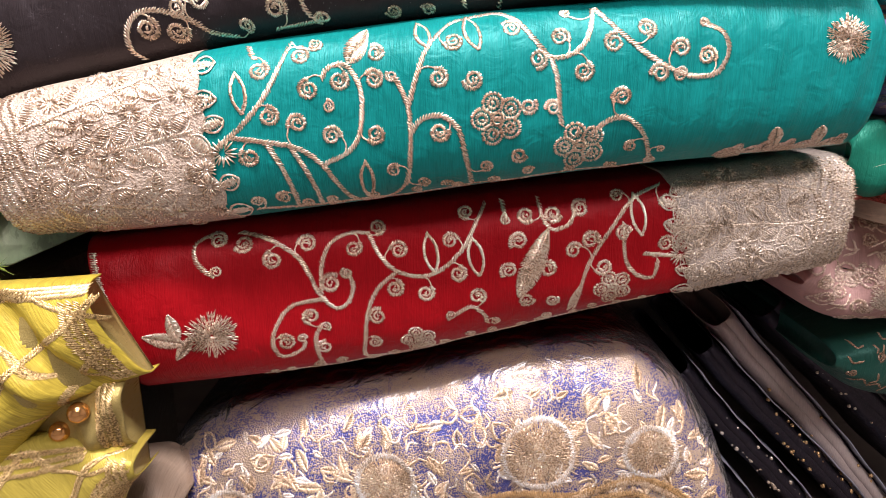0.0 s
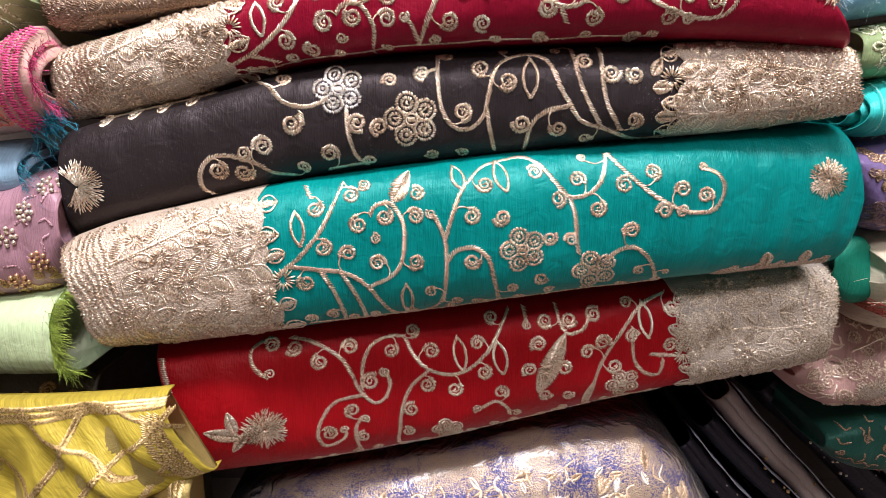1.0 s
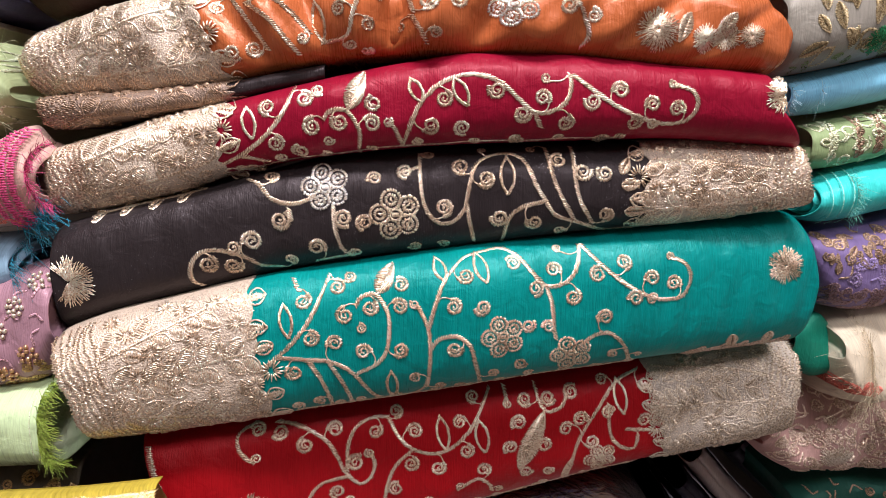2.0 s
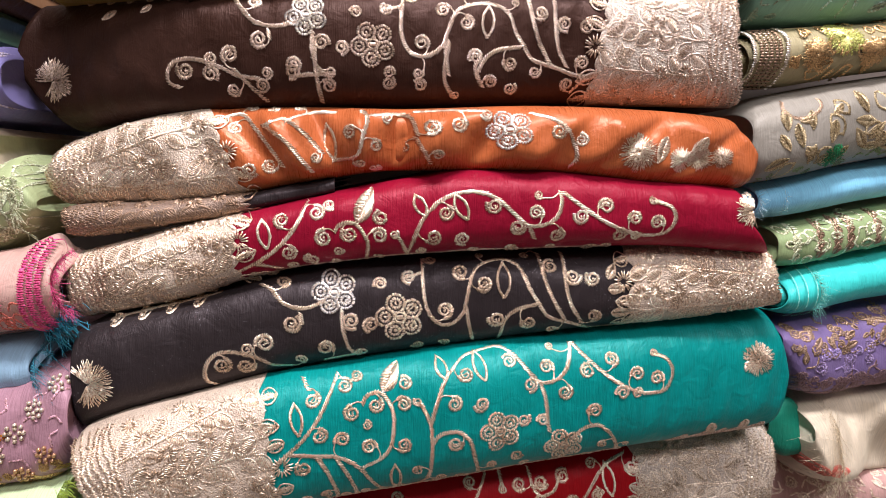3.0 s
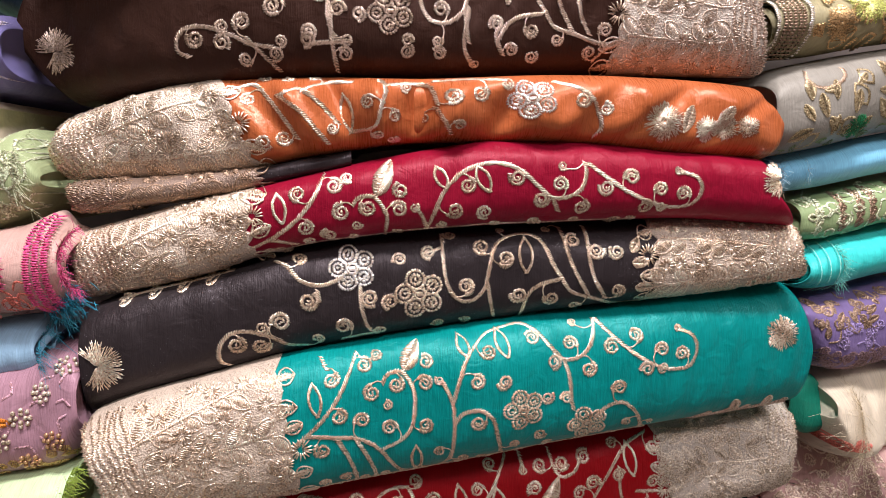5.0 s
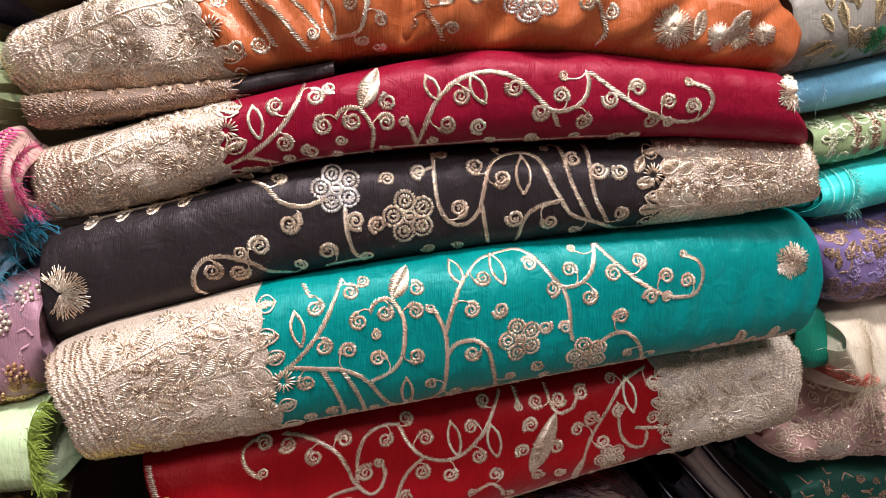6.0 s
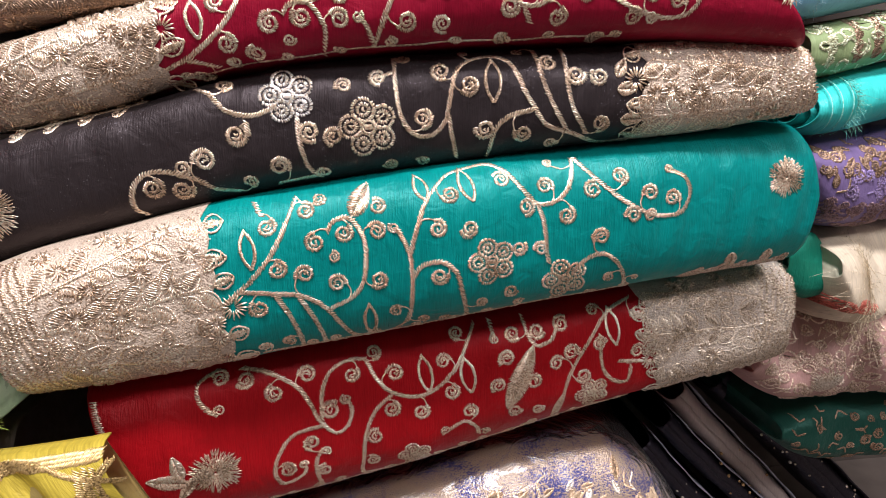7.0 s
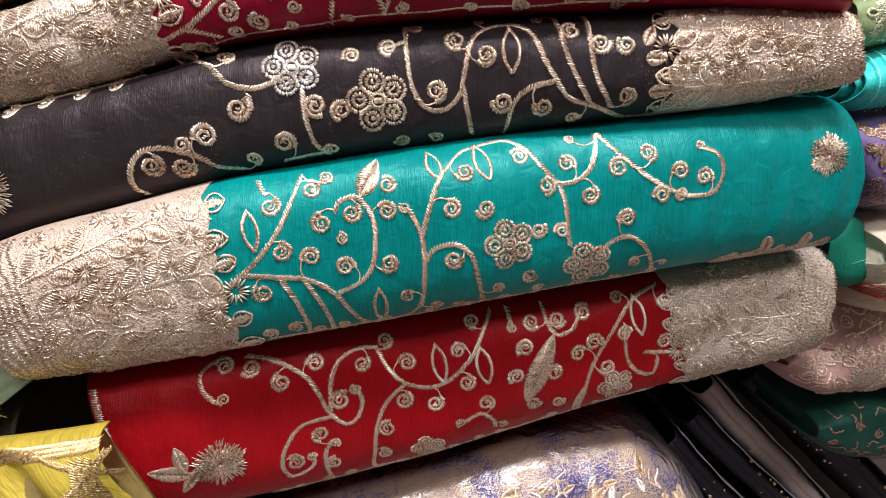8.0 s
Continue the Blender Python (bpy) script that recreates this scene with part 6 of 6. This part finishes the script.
scatter(cl, th, (0.24, 0.262), (-0.95, 0.5), 26, ("leaf", "cord"), thread("mint_edge_thread", (0.45, 0.62, 0.48), 0.1), 0.011, 67, "scallop")
scatter(cl, th, (0.35, 0.5), (-0.8, 0.8), 20, ("leaf", "cord"), PALE_MINT, 0.02, 68)
KHAKI = dye("khaki", (0.36, 0.31, 0.18))
cl, th = side("r_khaki", KHAKI, "khaki brocade roll with woven dark band and gold flowers", RIGHT, 32, "roll", turns=2.4, hollow=0.55)
for x in (0.2465, 0.2505, 0.2545, 0.2585, 0.2625):
    column(cl, th, x, BRONZE, 0.0038, 0.0022)
for x in (0.241, 0.268):
    column(cl, th, x, PALE, 0.004, 0.0016)
LIMEGOLD = thread("lime_gold_thread", (0.62, 0.66, 0.22), 0.4)
for x, v, r, m in ((0.293, -0.1, 0.014, COPPER), (0.318, 0.35, 0.018, LIMEGOLD), (0.345, -0.3, 0.014, COPPER), (0.38, 0.2, 0.016, COPPER), (0.42, 0.0, 0.017, LIMEGOLD)):
    fan(cl, *spot(cl, x, v), r, m, th)
scatter(cl, th, (0.275, 0.46), (-0.9, 0.9), 46, ("leaf", "outline"), COPPER, 0.013, 69)
cl, th = side("r_grey", dye("grey_beige", (0.29, 0.265, 0.225)), "grey beige fabric with leaf sprays and green stitching below", RIGHT, 33)
scatter(cl, th, (0.265, 0.47), (-0.75, 0.35), 56, ("leaf", "leaf", "outline"), thread("antique_gold_thread", (0.52, 0.42, 0.26), 0.5), 0.017, 70)
GREEN = thread("emerald_thread", (0.03, 0.30, 0.12), 0.1, 0.5)
fan(cl, *spot(cl, 0.318, -0.62), 0.012, GREEN, th)
scatter(cl, th, (0.255, 0.45), (-0.95, -0.7), 30, ("leaf", "cord"), thread("olive_thread", (0.2, 0.27, 0.12), 0.2), 0.011, 71)
vine(cl, [spot(cl, 0.285 + 0.016 * math.cos(a), 0.62 + 0.28 * math.sin(a)) for a in np.linspace(2.6, 6.6, 9)], BRONZE, th)
BLUE = dye("cornflower", (0.26, 0.64, 0.95), rough=0.4)
blue_thread = thread("pale_blue_thread", (0.45, 0.68, 0.86), 0, 0.6)
cl, th = side("r_blue", BLUE, "cornflower blue silk roll with frayed edge", RIGHT, 34, "roll", turns=1.9, hollow=0.55)
fray(cl, th, 0.262, 30, 0.008, blue_thread, 0.5, 72)
fray(cl, th, 0.285, 24, 0.009, blue_thread, -0.3, 73)
cl, th = side("r_sage", dye("moss", (0.27, 0.35, 0.17)), "moss green fabric with brown stitched leaf bands", RIGHT, 35)
for x in (0.296, 0.318, 0.334, 0.345, 0.37, 0.40):
    for v in (-0.6, -0.2, 0.2, 0.6):
        stitch_mesh("leaf_band", cl, satin_stitches(*spot(cl, x, v), *spot(cl, x + 0.004, v + 0.36), 0.008), BRONZE if x > 0.31 else sage_thread, th)
scatter(cl, th, (0.29, 0.45), (-0.9, 0.9), 40, ("cord", "outline"), sage_thread, 0.011, 74)
TURQ = dye("turquoise", (0.05, 0.60, 0.56), rough=0.4)
turq_thread = thread("aqua_thread", (0.25, 0.75, 0.68), 0, 0.6)
cl, th = side("r_turq", TURQ, "turquoise silk roll with layered frayed end", RIGHT, 36, "roll", turns=3.2, hollow=0.4)
for x in (0.298, 0.306, 0.315):
    stitch_mesh("layer_edge", cl, cord_stitches([spot(cl, x + 0.004 * v * v, v) for v in np.linspace(-0.9, 0.95, 8)], 0.0014, 0.0009, 0.2, 0.0012), turq_thread, th)
fray(cl, th, 0.318, 90, 0.008, turq_thread, 0.3, 75, 0.0002, 0.7, 0.8)
cl, th = side("r_purple", dye("violet", (0.17, 0.12, 0.26)), "violet fabric with bronze lace bands, folded open", RIGHT, 37, amp=0.003, crease=0.001)
scatter(cl, th, (0.30, 0.50), (0.1, 0.9), 120, ("leaf", "cord", "ring"), BRONZE, 0.011, 76)
scatter(cl, th, (0.305, 0.50), (-0.9, -0.35), 110, ("cord", "ring"), thread("plum_bronze_thread", (0.36, 0.24, 0.28), 0.5), 0.011, 77)
scatter(cl, th, (0.32, 0.50), (-0.3, 0.3), 26, ("ring", "cord"), thread("violet_thread", (0.36, 0.28, 0.55), 0.2), 0.013, 78)
CREAM = dye("ivory", (0.68, 0.58, 0.44), rough=0.4)
ivory_thread = thread("ivory_thread", (0.72, 0.62, 0.46), 0, 0.6)
cl, th = side("r_cream", CREAM, "ivory silk with an orange flower and long frayed fringe", RIGHT, 38, amp=0.006, crease=0.003)
for a in (0.2, 1.2, 2.3, 3.3):
    px, pz = spot(cl, 0.334, -0.45)
    stitch_mesh("orange_petal", cl, satin_stitches(px, pz, px + 0.02 * math.cos(a), pz + 0.01 * math.sin(a), 0.010), CORAL, th)
fray(cl, th, 0.345, 260, 0.03, ivory_thread, -0.5, 79, 0.0002, 0.4)
JADE = dye("jade", (0.01, 0.17, 0.11), rough=0.4)
cl = Cloth("flap", 39, 0.002, 0.001)
th = folded(cl, "fabric_flap", JADE, "jade green lining flap between teal and ivory silk", "fabric flap", layers=1, back=0.03, nx=40)
cl, th = side("r_pink", dye("rose_beige", (0.50, 0.30, 0.27)), "rose beige lace fabric, bunched, with beaded rosettes", RIGHT, 40, amp=0.009, crease=0.005)
scatter(cl, th, (0.30, 0.48), (-0.9, 0.9), 130, ("ring", "ring", "outline", "cord"), ROSE, 0.013, 80)
fan(cl, *spot(cl, 0.352, -0.35), 0.014, GREY_GOLD, th)
cl, th = side("r_green", dye("bottle_green", (0.012, 0.06, 0.045)), "bottle green sequinned fabric packed at the foot", RIGHT, 41)
scatter(cl, th, (0.35, 0.5), (-0.8, 0.8), 50, ("ring", "cord"), BRONZE, 0.011, 81)
